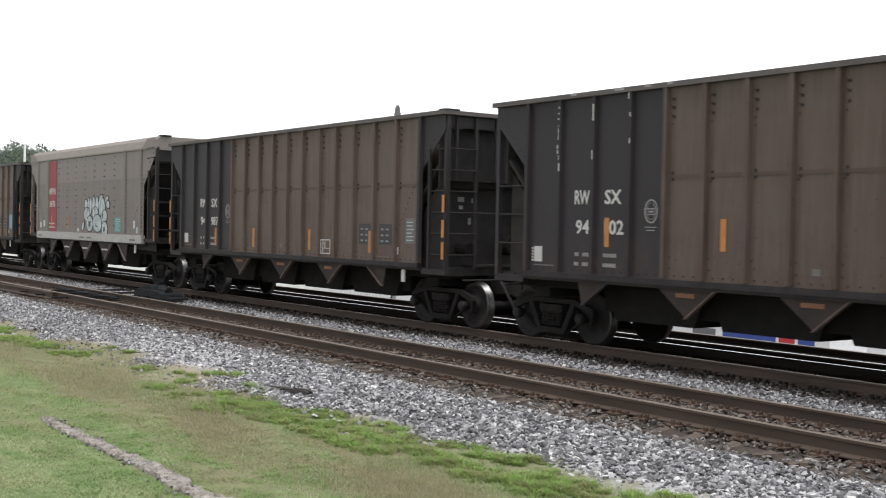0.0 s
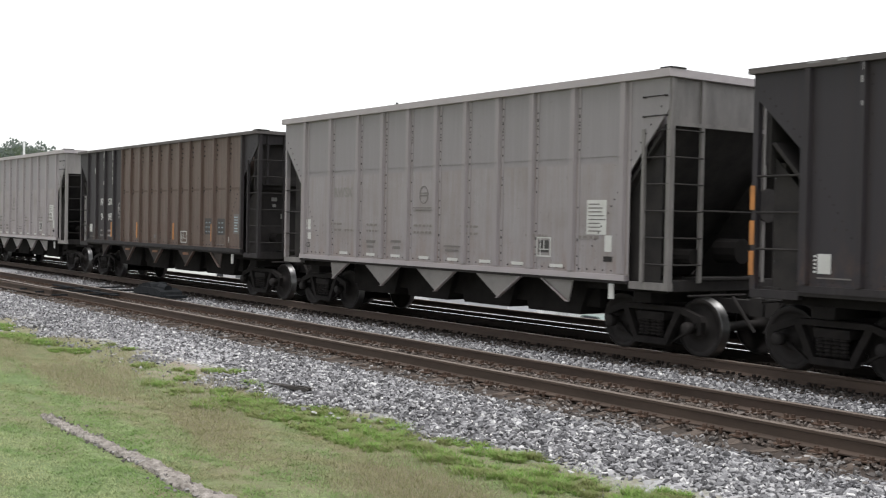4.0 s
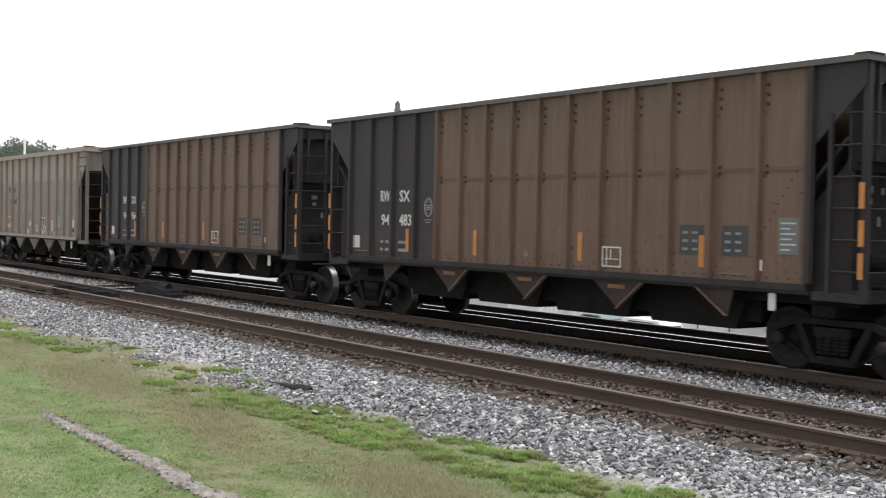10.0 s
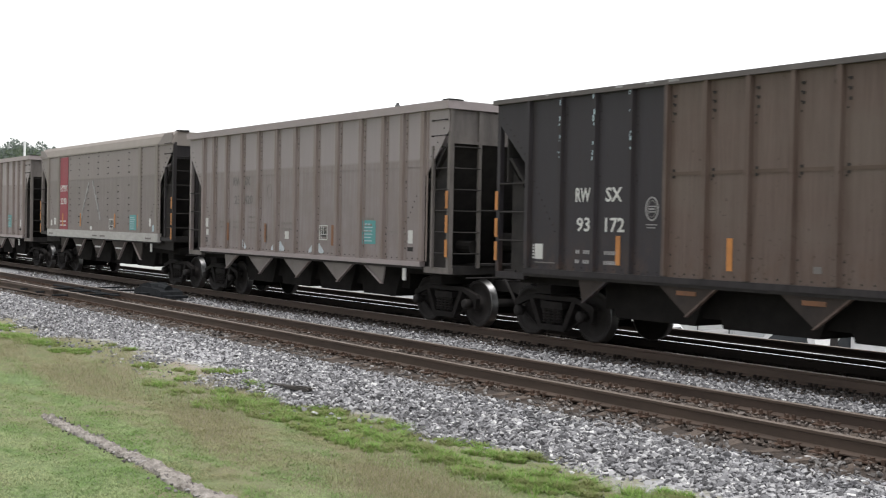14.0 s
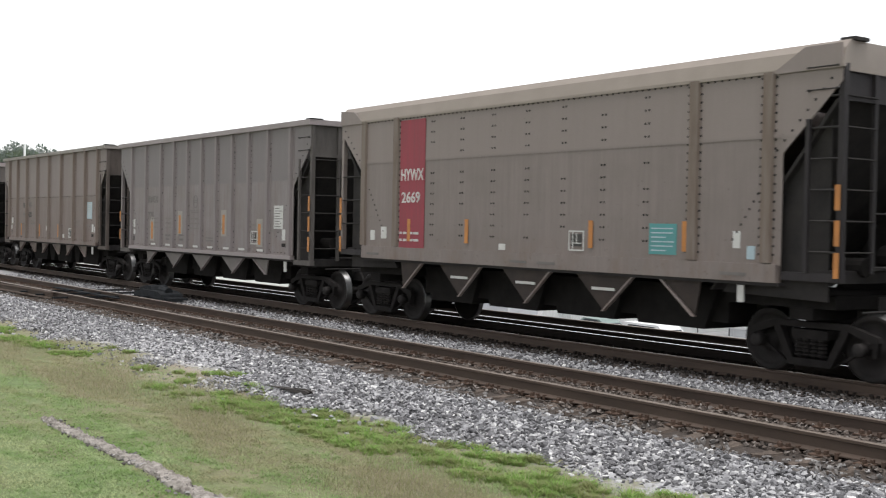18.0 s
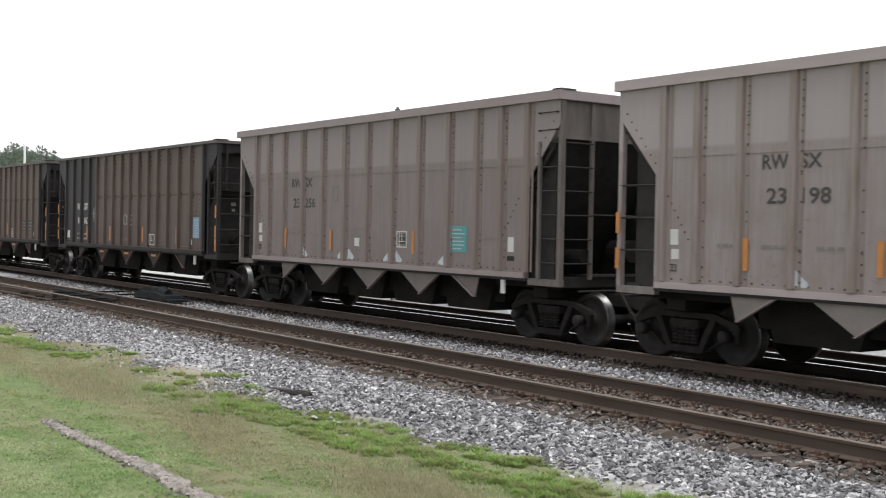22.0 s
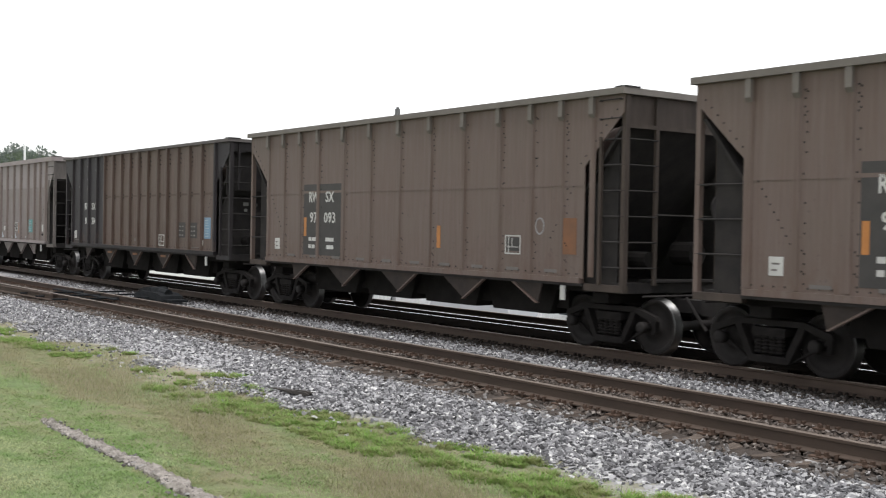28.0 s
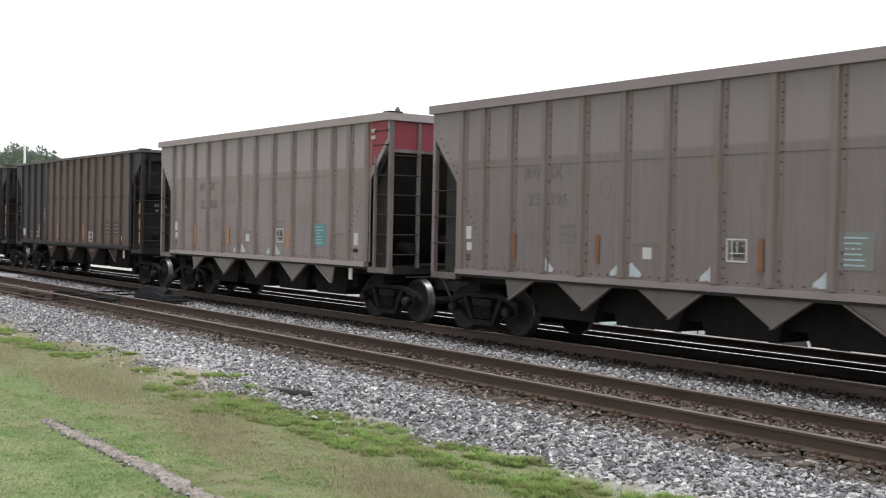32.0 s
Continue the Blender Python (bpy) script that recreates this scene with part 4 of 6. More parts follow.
def dress_grey(car, i, n1, n2, q, kind):
    L = q["L"]
    r = random.Random(i * 11 + 3)
    m = LETTER_DARK if n1 and i != 28 else LETTER_FAINT
    if kind == "G":
        words(car, "RW", 3.03, 3.08, 0.46, 0.22, m), words(car, "SX", 3.70, 3.08, 0.37, 0.22, m), words(car, n1 or "23", 3.12, 2.57, 0.35, 0.24, m), words(car, n2 or "420", 3.73, 2.57, 0.50, 0.24, m)
        ring(car, "emblem", 5.2, 2.9, 0.13, 0.2, 0.012, mats["trace"])
        for u in (3.60, 5.36, 5.80, 7.36, 7.80, 9.45):
            if r.random() < 0.85:
                k = -1 if u in (5.36, 7.36, 9.45) else 1
                c = u + 0.13
                pts = [(c - 0.12 * k, 1.37), (c + 0.15 * k, 1.37), (c + 0.14 * k, 1.44), (c - 0.02 * k, 1.56), (c - 0.06 * k, 1.61), (c - 0.12 * k, 1.60)][::k]
                part("corner_patch", ("cp", u), lambda: Shape().slab(pts, FACE - 0.003, FACE + 0.003), mats["pale_patch"], car, "pale blue-white patch along the sill")
        sticker(car, 9.84, 10.40, 1.65, 2.18, TEAL if i not in (11, 28) else mats["dim_teal"], SKYBLUE, 6, "teal printed sticker with pale lines", i)
        box = (7.86, 1.69)
    elif kind == "P":
        m = LETTER_FAINT
        words(car, "HB", 2.93, 2.60, 0.36, 0.22, LETTER_DARK), words(car, "WX", 3.71, 2.62, 0.46, 0.22, LETTER_FAINT), words(car, "99", 2.93, 2.19, 0.34, 0.22, LETTER_FAINT), words(car, "430", 3.66, 2.20, 0.52, 0.22, LETTER_DARK)
        sticker(car, 11.06, 11.57, 2.18, 2.78, SKYBLUE, WHITE, 7, "pale blue printed sheet", i)
        box = (8.95, 1.45)
        plate(car, "routing_card", 8.18, 8.42, 1.43, 1.57, WHITE), plate(car, "routing_card", 11.81, 11.98, 1.68, 1.89, WHITE)
    else:
        if n1 or n2:
            words(car, "RWSX", 2.54, 2.71, 0.82, 0.23, LETTER_DARK if n1 else LETTER_FAINT), words(car, n1 + n2, 2.53, 2.18, 0.155 * len(n1 + n2), 0.25, LETTER_DARK if n1 else LETTER_FAINT)
        else:
            words(car, "RWSX", 2.54, 2.71, 0.82, 0.23, mats["ghost"])
        bars(car, "white_patch", [(u, u + 0.35, 1.38, 1.44) for u in (2.82, 4.0, 5.02, 6.1, 7.13, 8.2, 9.2, 10.3)], WHITE)
        sticker(car, 11.25, 11.74, 1.99, 2.59, WHITE, LETTER_FAINT, 8, "white printed sheet", i)
        ring(car, "emblem", 6.24, 2.73, 0.16, 0.19, 0.02, LETTER_FAINT)
        bars(car, "emblem_text", [(6.10, 6.38, 2.70, 2.72), (6.12, 6.36, 2.76, 2.775), (5.85, 6.62, 2.45, 2.465), (5.95, 6.58, 2.40, 2.415)], LETTER_FAINT)
        bars(car, "data_print", [(4.0, 4.36, 1.67, 1.73), (4.02, 4.3, 1.56, 1.61), (5.02, 5.4, 1.70, 1.75), (5.08, 5.38, 1.56, 1.62), (7.0, 7.6, 1.66, 1.69), (7.05, 7.5, 1.58, 1.61)], LETTER_FAINT)
        box = (9.92, 1.56)
    box_stencil(car, box[0], box[1], WHITE, 0.40, 0.36)
    bars(car, "data_panel", [(box[0] + 0.06, box[0] + 0.34, box[1] + 0.08, box[1] + 0.3)], BLACKPANEL, -0.002)
    plate(car, "routing_card", 1.20, 1.40, 1.93, 2.18, WHITE, "white routing card"), plate(car, "routing_card", *((1.14, 1.27) if kind == "P" else (1.26, 1.42)), 1.70, 1.86, WHITE)
    if kind != "E":
        plate(car, "routing_card", *((6.90, 7.12) if i == 19 else (6.10, 6.30)), 1.68, 1.87, WHITE, "small white card")
    plate(car, "routing_card", L - 1.45, L - 1.28, 1.70, 1.98, WHITE)
    plate(car, "routing_slot", L - 1.47, L - 1.26, 1.53, 1.62, STEEL_DARK)
    dashes = []
    for u in (2.2, 3.05, 4.0, 5.9, 7.55, 9.6, 10.9):
        for z in (1.92, 2.06, 2.20)[:r.randrange(1, 4)]:
            x = u
            while x < u + 0.62:
                w = r.uniform(0.04, 0.13)
                dashes.append((x, x + w, z, z + 0.045))
                x += w + r.uniform(0.03, 0.07)
    bars(car, "stencil_line", dashes, mats["trace"])
    bars(car, "stencil_box", [(1.20, 1.38, 1.50, 1.52), (1.20, 1.38, 1.60, 1.62), (1.20, 1.22, 1.50, 1.62), (1.36, 1.38, 1.50, 1.62), (1.28, 1.30, 1.50, 1.62)], LETTER_DARK)
    us = {"G": (2.71, 4.98, 8.47) if i != 15 else (), "P": (2.66, 5.24, 7.65, 10.70), "E": ()}[kind]
    faded = i in (13, 28)
    if us:
        bars(car, "reflector_strip", [(u, u + 0.10, 1.57 if kind == "G" else 1.44, 2.06 if kind == "G" else 1.94) for u in us], mats["orange_faint"] if faded else ORANGE, 0.016)
    reflectors(car, L, [(L - 0.09, (1.45, 1.95, 2.45) if i in (17, 19, 13) else ()), (0.005, (1.5, 2.1) if i in (17, 19) else ())])
    if i == 11:
        # loops of thin white spray paint
        for u, z, w, h in ((7.15, 1.60, 0.16, 0.14), (7.22, 1.50, 0.10, 0.08), (8.20, 1.58, 0.14, 0.12), (8.36, 1.54, 0.10, 0.15), (9.14, 1.72, 0.05, 0.22), (9.22, 1.72, 0.05, 0.22), (9.30, 1.74, 0.05, 0.2)):
            ring(car, "sprayed_loop", u, z, w, h, 0.022, WHITE)
        # a scribble of quick zigzags beside the first reflector
        for k, (u, z, n, w, h) in enumerate(((2.98, 1.98, 7, 0.26, 0.13), (2.90, 1.56, 4, 0.16, 0.16), (3.12, 1.58, 9, 0.46, 0.20))):
            rr = random.Random(k + 5)
            pts = [(u + w * j / n + rr.uniform(-0.02, 0.02), z + (h if j % 2 else 0.0) + rr.uniform(-0.03, 0.03)) for j in range(n + 1)]
            part("sprayed_zigzag", ("zig", k), lambda: zigzag(pts, 0.012), WHITE, car)
    if i == 17:
        for u, z in ((2.82, 1.57), (5.04, 1.77), (8.14, 1.80), (10.36, 1.56)):
            plate(car, "bare_patch", u - 0.10, u + 0.24, z - 0.06, z + 0.68, mats["bare"], "pale patch round the reflector")
            bars(car, "reflector_strip", [(u + 0.0, u + 0.14, z, z + 0.55)], ORANGE, 0.004)
    if i == 29:
        part("red_corner", "red29", lambda: Shape().slab([(L - 1.0, 3.2), (L - 0.1, 4.1), (L - 0.1, 4.48), (L - 0.9, 4.48)], FACE - 0.003, FACE + 0.003).box(L - 0.065, L - 0.05, -1.5, 1.5, 3.85, 4.48), RED, car, "red painted corner of the grey car")
        bars(car, "white_dash", [(L - 0.75, L - 0.6, z, z + 0.08) for z in (4.1, 4.25)], WHITE, 0.004)


def dress_plain(car, i, n1, n2, q):
    L = q["L"]
    s = plate(car, "data_panel", 2.99, 4.90, 1.42, 3.14, BLACKPANEL, "dark painted name panel")
    words(car, "RW", 3.26, 2.70, 0.46, 0.26, LETTER), words(car, "SX", 4.06, 2.70, 0.40, 0.26, LETTER)
    words(car, n1, 3.31, 2.20, 0.36, 0.26, LETTER), words(car, n2, 4.00, 2.20, 0.53, 0.26, LETTER)
    bars(car, "data_print", [(3.26, 3.40, 1.76, 1.85), (3.44, 3.61, 1.76, 1.85), (3.26, 3.38, 1.58, 1.67), (3.42, 3.56, 1.58, 1.67), (4.09, 4.47, 1.76, 1.85), (4.14, 4.46, 1.58, 1.67)], LETTER)
    bars(car, "reflector_strip", [(u, u + 0.12, z, z + 0.46) for u, z in (((3.02, 1.87), (8.70, 1.72)) if i == 25 else ((3.02, 1.87), (5.70, 1.80), (8.68, 1.72), (11.5, 1.72)))], ORANGE)
    sticker(car, 1.48, 1.74, 1.52, 1.80, WHITE, LETTER_FAINT, 2, "white routing card", i)
    box_stencil(car, 10.95, 1.66, LETTER, 0.46, 0.36)
    bars(car, "data_panel", [(10.99, 11.37, 1.72, 1.98)], BLACKPANEL, -0.002)
    bars(car, "sill_patch", [(u, u + 0.36, 1.36, 1.42) for u in np.arange(2.2, 12.5, 1.1)], LETTER_FAINT)
    if i == 8:
        part("rounded_plate", "rp8", lambda: Shape().slab([(6.25, 1.5), (6.52, 1.5), (6.52, 1.78), (6.46, 1.86), (6.31, 1.86), (6.25, 1.78)], FACE - 0.003, FACE + 0.003), WHITE, car, "white rounded plate")
    if i == 25:
        ring(car, "painted_ring", 11.95, 2.2, 0.13, 0.16, 0.03, mats["emblem"])
    plate(car, "orange_patch", 12.5, 12.95, 1.7, 2.35, mats["orange_faint"], "faded orange patch")
    reflectors(car, L, [(L - 0.09, (1.5, 1.95, 2.45) if i == 8 else ()), (0.005, ())])


def bubble(car, u, z, ru, rz, turn, key):
    def outline(k):
        n = 22
        return [(u + (ru + k) * math.cos(a) * math.cos(turn) - (rz + k) * math.sin(a) * math.sin(turn), z + (ru + k) * math.cos(a) * math.sin(turn) + (rz + k) * math.sin(a) * math.cos(turn))
                for a in (2 * math.pi * i / n for i in range(n))]
    part("graffiti_outline", ("go", key), lambda: Shape().slab(outline(0.035), FACE - 0.002 - 0.0008 * key, FACE + 0.003), GRAF_LINE, car, "black sprayed outline")
    part("graffiti_fill", ("gf", key), lambda: Shape().slab(outline(0), FACE - 0.0025 - 0.0008 * key, FACE + 0.003), GRAF_FILL, car, "pale grey-blue sprayed bubble")


def dress_covered(car, i, n1, q):
    L = q["L"]
    plate(car, "red_band", 2.54, 3.48, q["zb"], 4.40, RED, "faded red name band", None, 0.008)
    words(car, "HYWX", 2.59, 3.10, 0.85, 0.25, LETTER, 0.012), words(car, n1, 2.62, 2.62, 0.70, 0.24, LETTER, 0.012)
    bars(car, "data_print", [(u0, u1, 1.80 + b * 0.15, 1.85 + b * 0.15) for u0, u1 in ((2.57, 2.65), (2.70, 2.83), (2.98, 3.06), (3.09, 3.28)) for b in (0, 1)], LETTER, 0.012)
    bars(car, "reflector_strip", [(u, u + 0.11, 1.80, 2.28) for u in (2.86, 4.92, 8.52, 10.69) if i != 2 or u != 8.52], ORANGE, 0.012)
    sticker(car, 9.96, 10.56, 1.74, 2.24, TEAL, SKYBLUE, 6, "teal printed sticker with pale lines", i)
    if i != 2:
        box_stencil(car, 8.0, 1.74, WHITE, 0.40, 0.36)
        bars(car, "data_panel", [(8.06, 8.34, 1.82, 2.04)], BLACKPANEL, -0.002)
    plate(car, "routing_card", 1.36, 1.54, 1.80, 2.02, WHITE, "white routing card"), plate(car, "routing_card", 1.80, 2.02, 1.84, 2.10, WHITE)
    plate(car, "routing_card", 11.70, 11.84, 1.88, 2.14, WHITE), plate(car, "routing_card", 11.97, 12.12, 1.72, 1.92, SKYBLUE), plate(car, "routing_card", 6.0, 6.2, 1.70, 1.82, WHITE)
    bars(car, "sill_stencil", [(u, u + 0.5, 1.47, 1.52) for u in (1.3, 6.4, 7.2, 11.5)], LETTER_FAINT, 0.05)
    for u in q["gus"][1:-1]:
        part("gusset_label", ("gl", round(u, 2)), lambda: Shape().box(u - 0.28, u + 0.28, -HALF + 0.018, -HALF + 0.034, 1.08, 1.13), WHITE, car)
    reflectors(car, L, [(L - 0.09, (1.5, 1.95, 2.45)), (0.005, (1.5, 2.0, 2.4))])
    if i == 2:
        back = ((6.98, 2.58, 0.13, 0.30, 0.25), (7.22, 2.64, 0.12, 0.30, 0.0), (7.44, 2.62, 0.12, 0.30, -0.1), (7.05, 2.34, 0.30, 0.24, 0.1),
                (7.80, 2.60, 0.17, 0.36, 0.1), (8.12, 2.62, 0.16, 0.34, -0.15), (7.96, 2.36, 0.28, 0.24, 0.0), (8.52, 2.66, 0.20, 0.38, -0.35), (8.74, 2.50, 0.24, 0.42, 0.1))
        front = ((8.90, 2.24, 0.28, 0.24, 0.2), (8.20, 2.02, 0.44, 0.30, -0.1), (7.39, 2.00, 0.34, 0.27, 0.0), (8.96, 1.80, 0.28, 0.29, 0.3),
                 (6.66, 1.91, 0.09, 0.17, -0.5), (9.17, 2.86, 0.16, 0.09, 0.5), (9.29, 2.68, 0.17, 0.12, -0.4))
        for k, (u, z, ru, rz, t) in enumerate(back + front):
            bubble(car, u, z, ru, rz, t, k)
        bars(car, "graffiti_stroke", [(8.70, 8.88, 2.30, 2.33), (8.775, 8.805, 2.21, 2.42), (8.06, 8.28, 1.90, 1.93), (8.08, 8.11, 1.90, 2.02), (7.14, 7.16, 2.45, 2.70), (7.33, 7.36, 2.45, 2.72), (7.95, 7.98, 2.44, 2.72), (8.34, 8.37, 2.3, 2.55), (8.86, 8.90, 1.72, 1.90), (8.98, 9.02, 1.76, 1.92)], GRAF_LINE, 0.020)
        words(car, "ZK", 7.20, 1.90, 0.36, 0.18, GRAF_LINE, 0.020)
    if i == 14:
        for k, (a, b, c) in enumerate(((4.9, 2.35, 0.9), (7.0, 2.4, -0.9))):
            bars(car, "sprayed_streak", [(a + 0.07 * c * j, a + 0.07 * c * j + 0.10 + 0.05 * (j % 3), b - 0.35 + 0.1 * j, b - 0.25 + 0.1 * j) for j in range(14)], mats["emblem"])


mats = {"trace": mottled("trace_of_stencil", (0.175, 0.160, 0.148), (0.215, 0.195, 0.180), 4, 20, 0.75), "pale_patch": mottled("chalky_blue_patch", (0.52, 0.57, 0.61), (0.36, 0.39, 0.41), 8, 45, 0.6), "bare": mottled("pale_bare_paint", (0.34, 0.32, 0.29), (0.27, 0.245, 0.225), 5, 30, 0.7), "dim_teal": mottled("faded_teal_sticker", (0.17, 0.215, 0.205), (0.20, 0.19, 0.178), 3, 40, 0.6), "ghost": mottled("worn_ghost_letter", (0.20, 0.19, 0.18), (0.26, 0.245, 0.23), 3, 18, 0.75), "emblem": mottled("worn_emblem_white", (0.36, 0.35, 0.35), (0.20, 0.19, 0.19), 3, 24, 0.7), "dim_blue": mottled("dim_blue_print", (0.26, 0.31, 0.34), (0.15, 0.18, 0.20), 3, 30, 0.7), "dim_white": mottled("dim_print", (0.32, 0.31, 0.30), (0.18, 0.17, 0.16), 3, 30, 0.7),
        "orange_faint": mottled("faded_orange", (0.26, 0.115, 0.055), (0.15, 0.085, 0.055), 3, 30, 0.7)}
LABELS = {"B": "brown weathered coal hopper car with a black end panel", "G": "grey-brown ribbed coal hopper car with a cleaner upper band", "E": "pale grey ribbed coal hopper car",
          "P": "brown-grey hopper car with widely spaced posts", "N": "dull brown smooth-sided coal hopper car", "H": "grey-brown hopper car with red band, white sill"}


DARK_END = mottled("near_black_end", (0.018, 0.016, 0.018), (0.037, 0.032, 0.033), 2, 30, 0.7, 0, (4, 4, 0.5))


# cars that are dustier or darker than the rest of their kind, and how dark the ends of some are
ENDS = {17: (0.25, 0.55), 6: (0.62, 0.95), 11: (0.45, 0.9)}
TONE = {7: (0.90, 0.85, 0.81), 8: (0.82, 0.83, 0.86), 16: (0.93, 0.91, 0.88), 9: (1.24, 1.10, 0.94), 10: (1.14, 1.03, 0.99), 11: (0.86, 0.83, 0.76), 20: (0.82, 0.80, 0.80), 28: (0.72, 0.71, 0.72)}
GUSSET_DARK = mottled("dark_brown_gusset", (0.026, 0.022, 0.021), (0.056, 0.042, 0.036), 3, 22, 0.8)


def build_train():
    for i, (kind, at, n1, n2) in enumerate(TRAIN):
        r = random.Random(100 + i)
        k = 0.9 + 0.2 * r.random()
        tone = TONE.get(i, (1, 1, 1))
        posts = [x + SPECS[kind].get("ps", 0.0) for x in SPECS[kind]["posts"]]
        uprights = ends = seams = None
        if kind == "B":
            base = tuple(c * k * d for c, d in zip((0.138, 0.100, 0.080) if i not in (21, 22, 23, 30, 31) else (0.127, 0.093, 0.079), tone))
            coat = paint(i, base, tuple(c * 0.78 for c in base), (0.030, 0.028, 0.034), 4.42, posts=posts, length=SPECS[kind]["L"], tail=13.48)
            trim = mottled("grimy_top_chord", (0.082, 0.073, 0.072), (0.135, 0.120, 0.116), 2, 30, 0.7, 0, (0.6, 3, 3))
            sill = DARK_END
            seams = mottled("dark_seam", tuple(c * 0.55 for c in base), tuple(c * 0.82 for c in base), 2.5, 25, 0.75, 0, (0.5, 3, 3))
        elif kind in "GE":
            base = (0.280, 0.249, 0.234) if kind == "G" else (0.345, 0.325, 0.314)
            if i == 4:
                base = (0.290, 0.272, 0.262)
            if i == 17:
                base = (0.255, 0.230, 0.217)
            base = tuple(c * k * d for c, d in zip(base, tone))
            coat = paint(i, base, tuple(c * d for c, d in zip(base, (0.88, 0.82, 0.78))), None, 0, tuple(c * (1.16 if kind == "G" else 0.78) for c in base), 3.48 if kind == "G" else 3.22, 0.7, posts, SPECS[kind]["L"], 0.6, pits=0.22)
            hue = (1.02, 0.985, 1.045)
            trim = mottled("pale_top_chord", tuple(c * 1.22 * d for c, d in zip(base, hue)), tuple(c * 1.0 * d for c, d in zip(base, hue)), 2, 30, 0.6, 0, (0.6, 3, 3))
            uprights = mottled("streaked_post_paint", tuple(c * d * 0.95 for c, d in zip(base, hue)), (0.175, 0.132, 0.108) if kind == "G" else tuple(c * d * 0.8 for c, d in zip(base, hue)), 2.2, 25, 0.65, 0, (5, 5, 0.5))
            ends = mottled("darker_grey_end", tuple(c * ENDS.get(i, (0.34, 0.78))[0] for c in base), tuple(c * ENDS.get(i, (0.34, 0.78))[1] for c in base), 1.5, 25, 0.75, 0, (3, 3, 0.8))
            sill = trim
        elif kind == "P":
            base = (0.212, 0.175, 0.154)
            coat = paint(i, base, (0.192, 0.150, 0.126), None, 0, (0.222, 0.188, 0.168), 3.04, 0.7, posts, SPECS[kind]["L"], 0.8, pits=0.2)
            trim = mottled("pale_top_chord", (0.25, 0.23, 0.21), (0.19, 0.17, 0.155), 2, 30, 0.6)
            sill = coat
            uprights = mottled("streaked_post_paint", (0.225, 0.188, 0.168), (0.17, 0.13, 0.108), 2.2, 25, 0.65, 0, (5, 5, 0.5))
            ends = mottled("darker_grey_end", (0.05, 0.041, 0.037), (0.125, 0.102, 0.09), 1.5, 25, 0.75, 0, (3, 3, 0.8))
        elif kind == "N":
            base = tuple(c * k * d for c, d in zip((0.156, 0.120, 0.101), tone))
            coat = paint(i, base, tuple(c * d for c, d in zip(base, (0.88, 0.82, 0.76))), None, 0, None, 3, 0.75, posts, SPECS[kind]["L"], 0.5, pits=0.2)
            trim = mottled("dusty_top_chord", (0.19, 0.17, 0.155), (0.14, 0.125, 0.11), 2, 30, 0.65)
            ends = mottled("darker_brown_end", tuple(c * 0.22 for c in base), tuple(c * 0.5 for c in base), 1.5, 25, 0.75, 0, (3, 3, 0.8))
            sill = mottled("pale_sill", (0.27, 0.25, 0.23), (0.17, 0.15, 0.135), 3, 30, 0.7) if i == 8 else coat
        else:
            base = tuple(c * k * d for c, d in zip((0.236, 0.206, 0.186), tone))
            coat = paint(i, base, tuple(c * 0.88 for c in base), None, 0, tuple(c * 1.08 for c in base), 3.54, 0.78, posts, SPECS[kind]["L"], 0.5, pits=0.25)
            # top sheet slopes to the sky: its extra brightness is painted into the colour
            trim = mottled("sky_lit_curved_sheet", tuple(c * 1.22 for c in base), tuple(c * 1.02 for c in base), 2, 30, 0.6, 0, (1, 1, 1))
            sill = SILL_WHITE if i != 16 else coat
            uprights = mottled("rusty_post_paint", tuple(c * (0.9 if i == 16 else 1.12) for c in base), (0.13, 0.092, 0.072) if i == 16 else tuple(c * 0.8 for c in base), 2.2, 25, 0.65, 0, (5, 5, 0.5))
        car = hopper_car(kind, LABELS[kind] + {2: " and graffiti", 29: ", red corner"}.get(i, ""), coat, trim, sill, DARK_END if kind in "BH" else ends or coat, {11: 1.30, 19: 1.25, 2: 2.2, 15: 1.22}.get(i, 0.0), i, GUSSET_DARK if kind in "BNH" else mottled("darker_gusset", tuple(c * 0.55 for c in base), tuple(c * 0.85 for c in base), 2, 22, 0.8), uprights, seams)
        if kind == "B":
            dress_brown(car, i, n1, n2, SPECS[kind])
        elif kind == "N":
            dress_plain(car, i, n1, n2, SPECS[kind])
        elif kind == "H":
            dress_covered(car, i, n1, SPECS[kind])
        else:
            dress_grey(car, i, n1, n2, SPECS[kind], kind)
        car.location = (at, CENTRE, 0)
        CARS.append((car, at))


build_train()

# ---- behind the train ----
GLASS = plain("dark_window_glass", (0.05, 0.055, 0.06), 0.06)
TYRE = plain("black_tyre_rubber", (0.02, 0.02, 0.02), 0.85)
BODY_WHITE = plain("white_car_paint", (0.78, 0.78, 0.78), 0.3)
BODY_GREEN = plain("pale_green_car_paint", (0.20, 0.26, 0.24), 0.3)
BODY_GREY = plain("grey_car_paint", (0.16, 0.165, 0.17), 0.3)
WALL_WHITE = mottled("white_metal_siding", (0.74, 0.75, 0.74), (0.66, 0.67, 0.66), 0.5, 8, 0.6)
SIGN_BLUE = plain("blue_truck_panel", (0.05, 0.09, 0.32), 0.4)
SIGN_RED = plain("red_truck_panel", (0.5, 0.05, 0.06), 0.4)


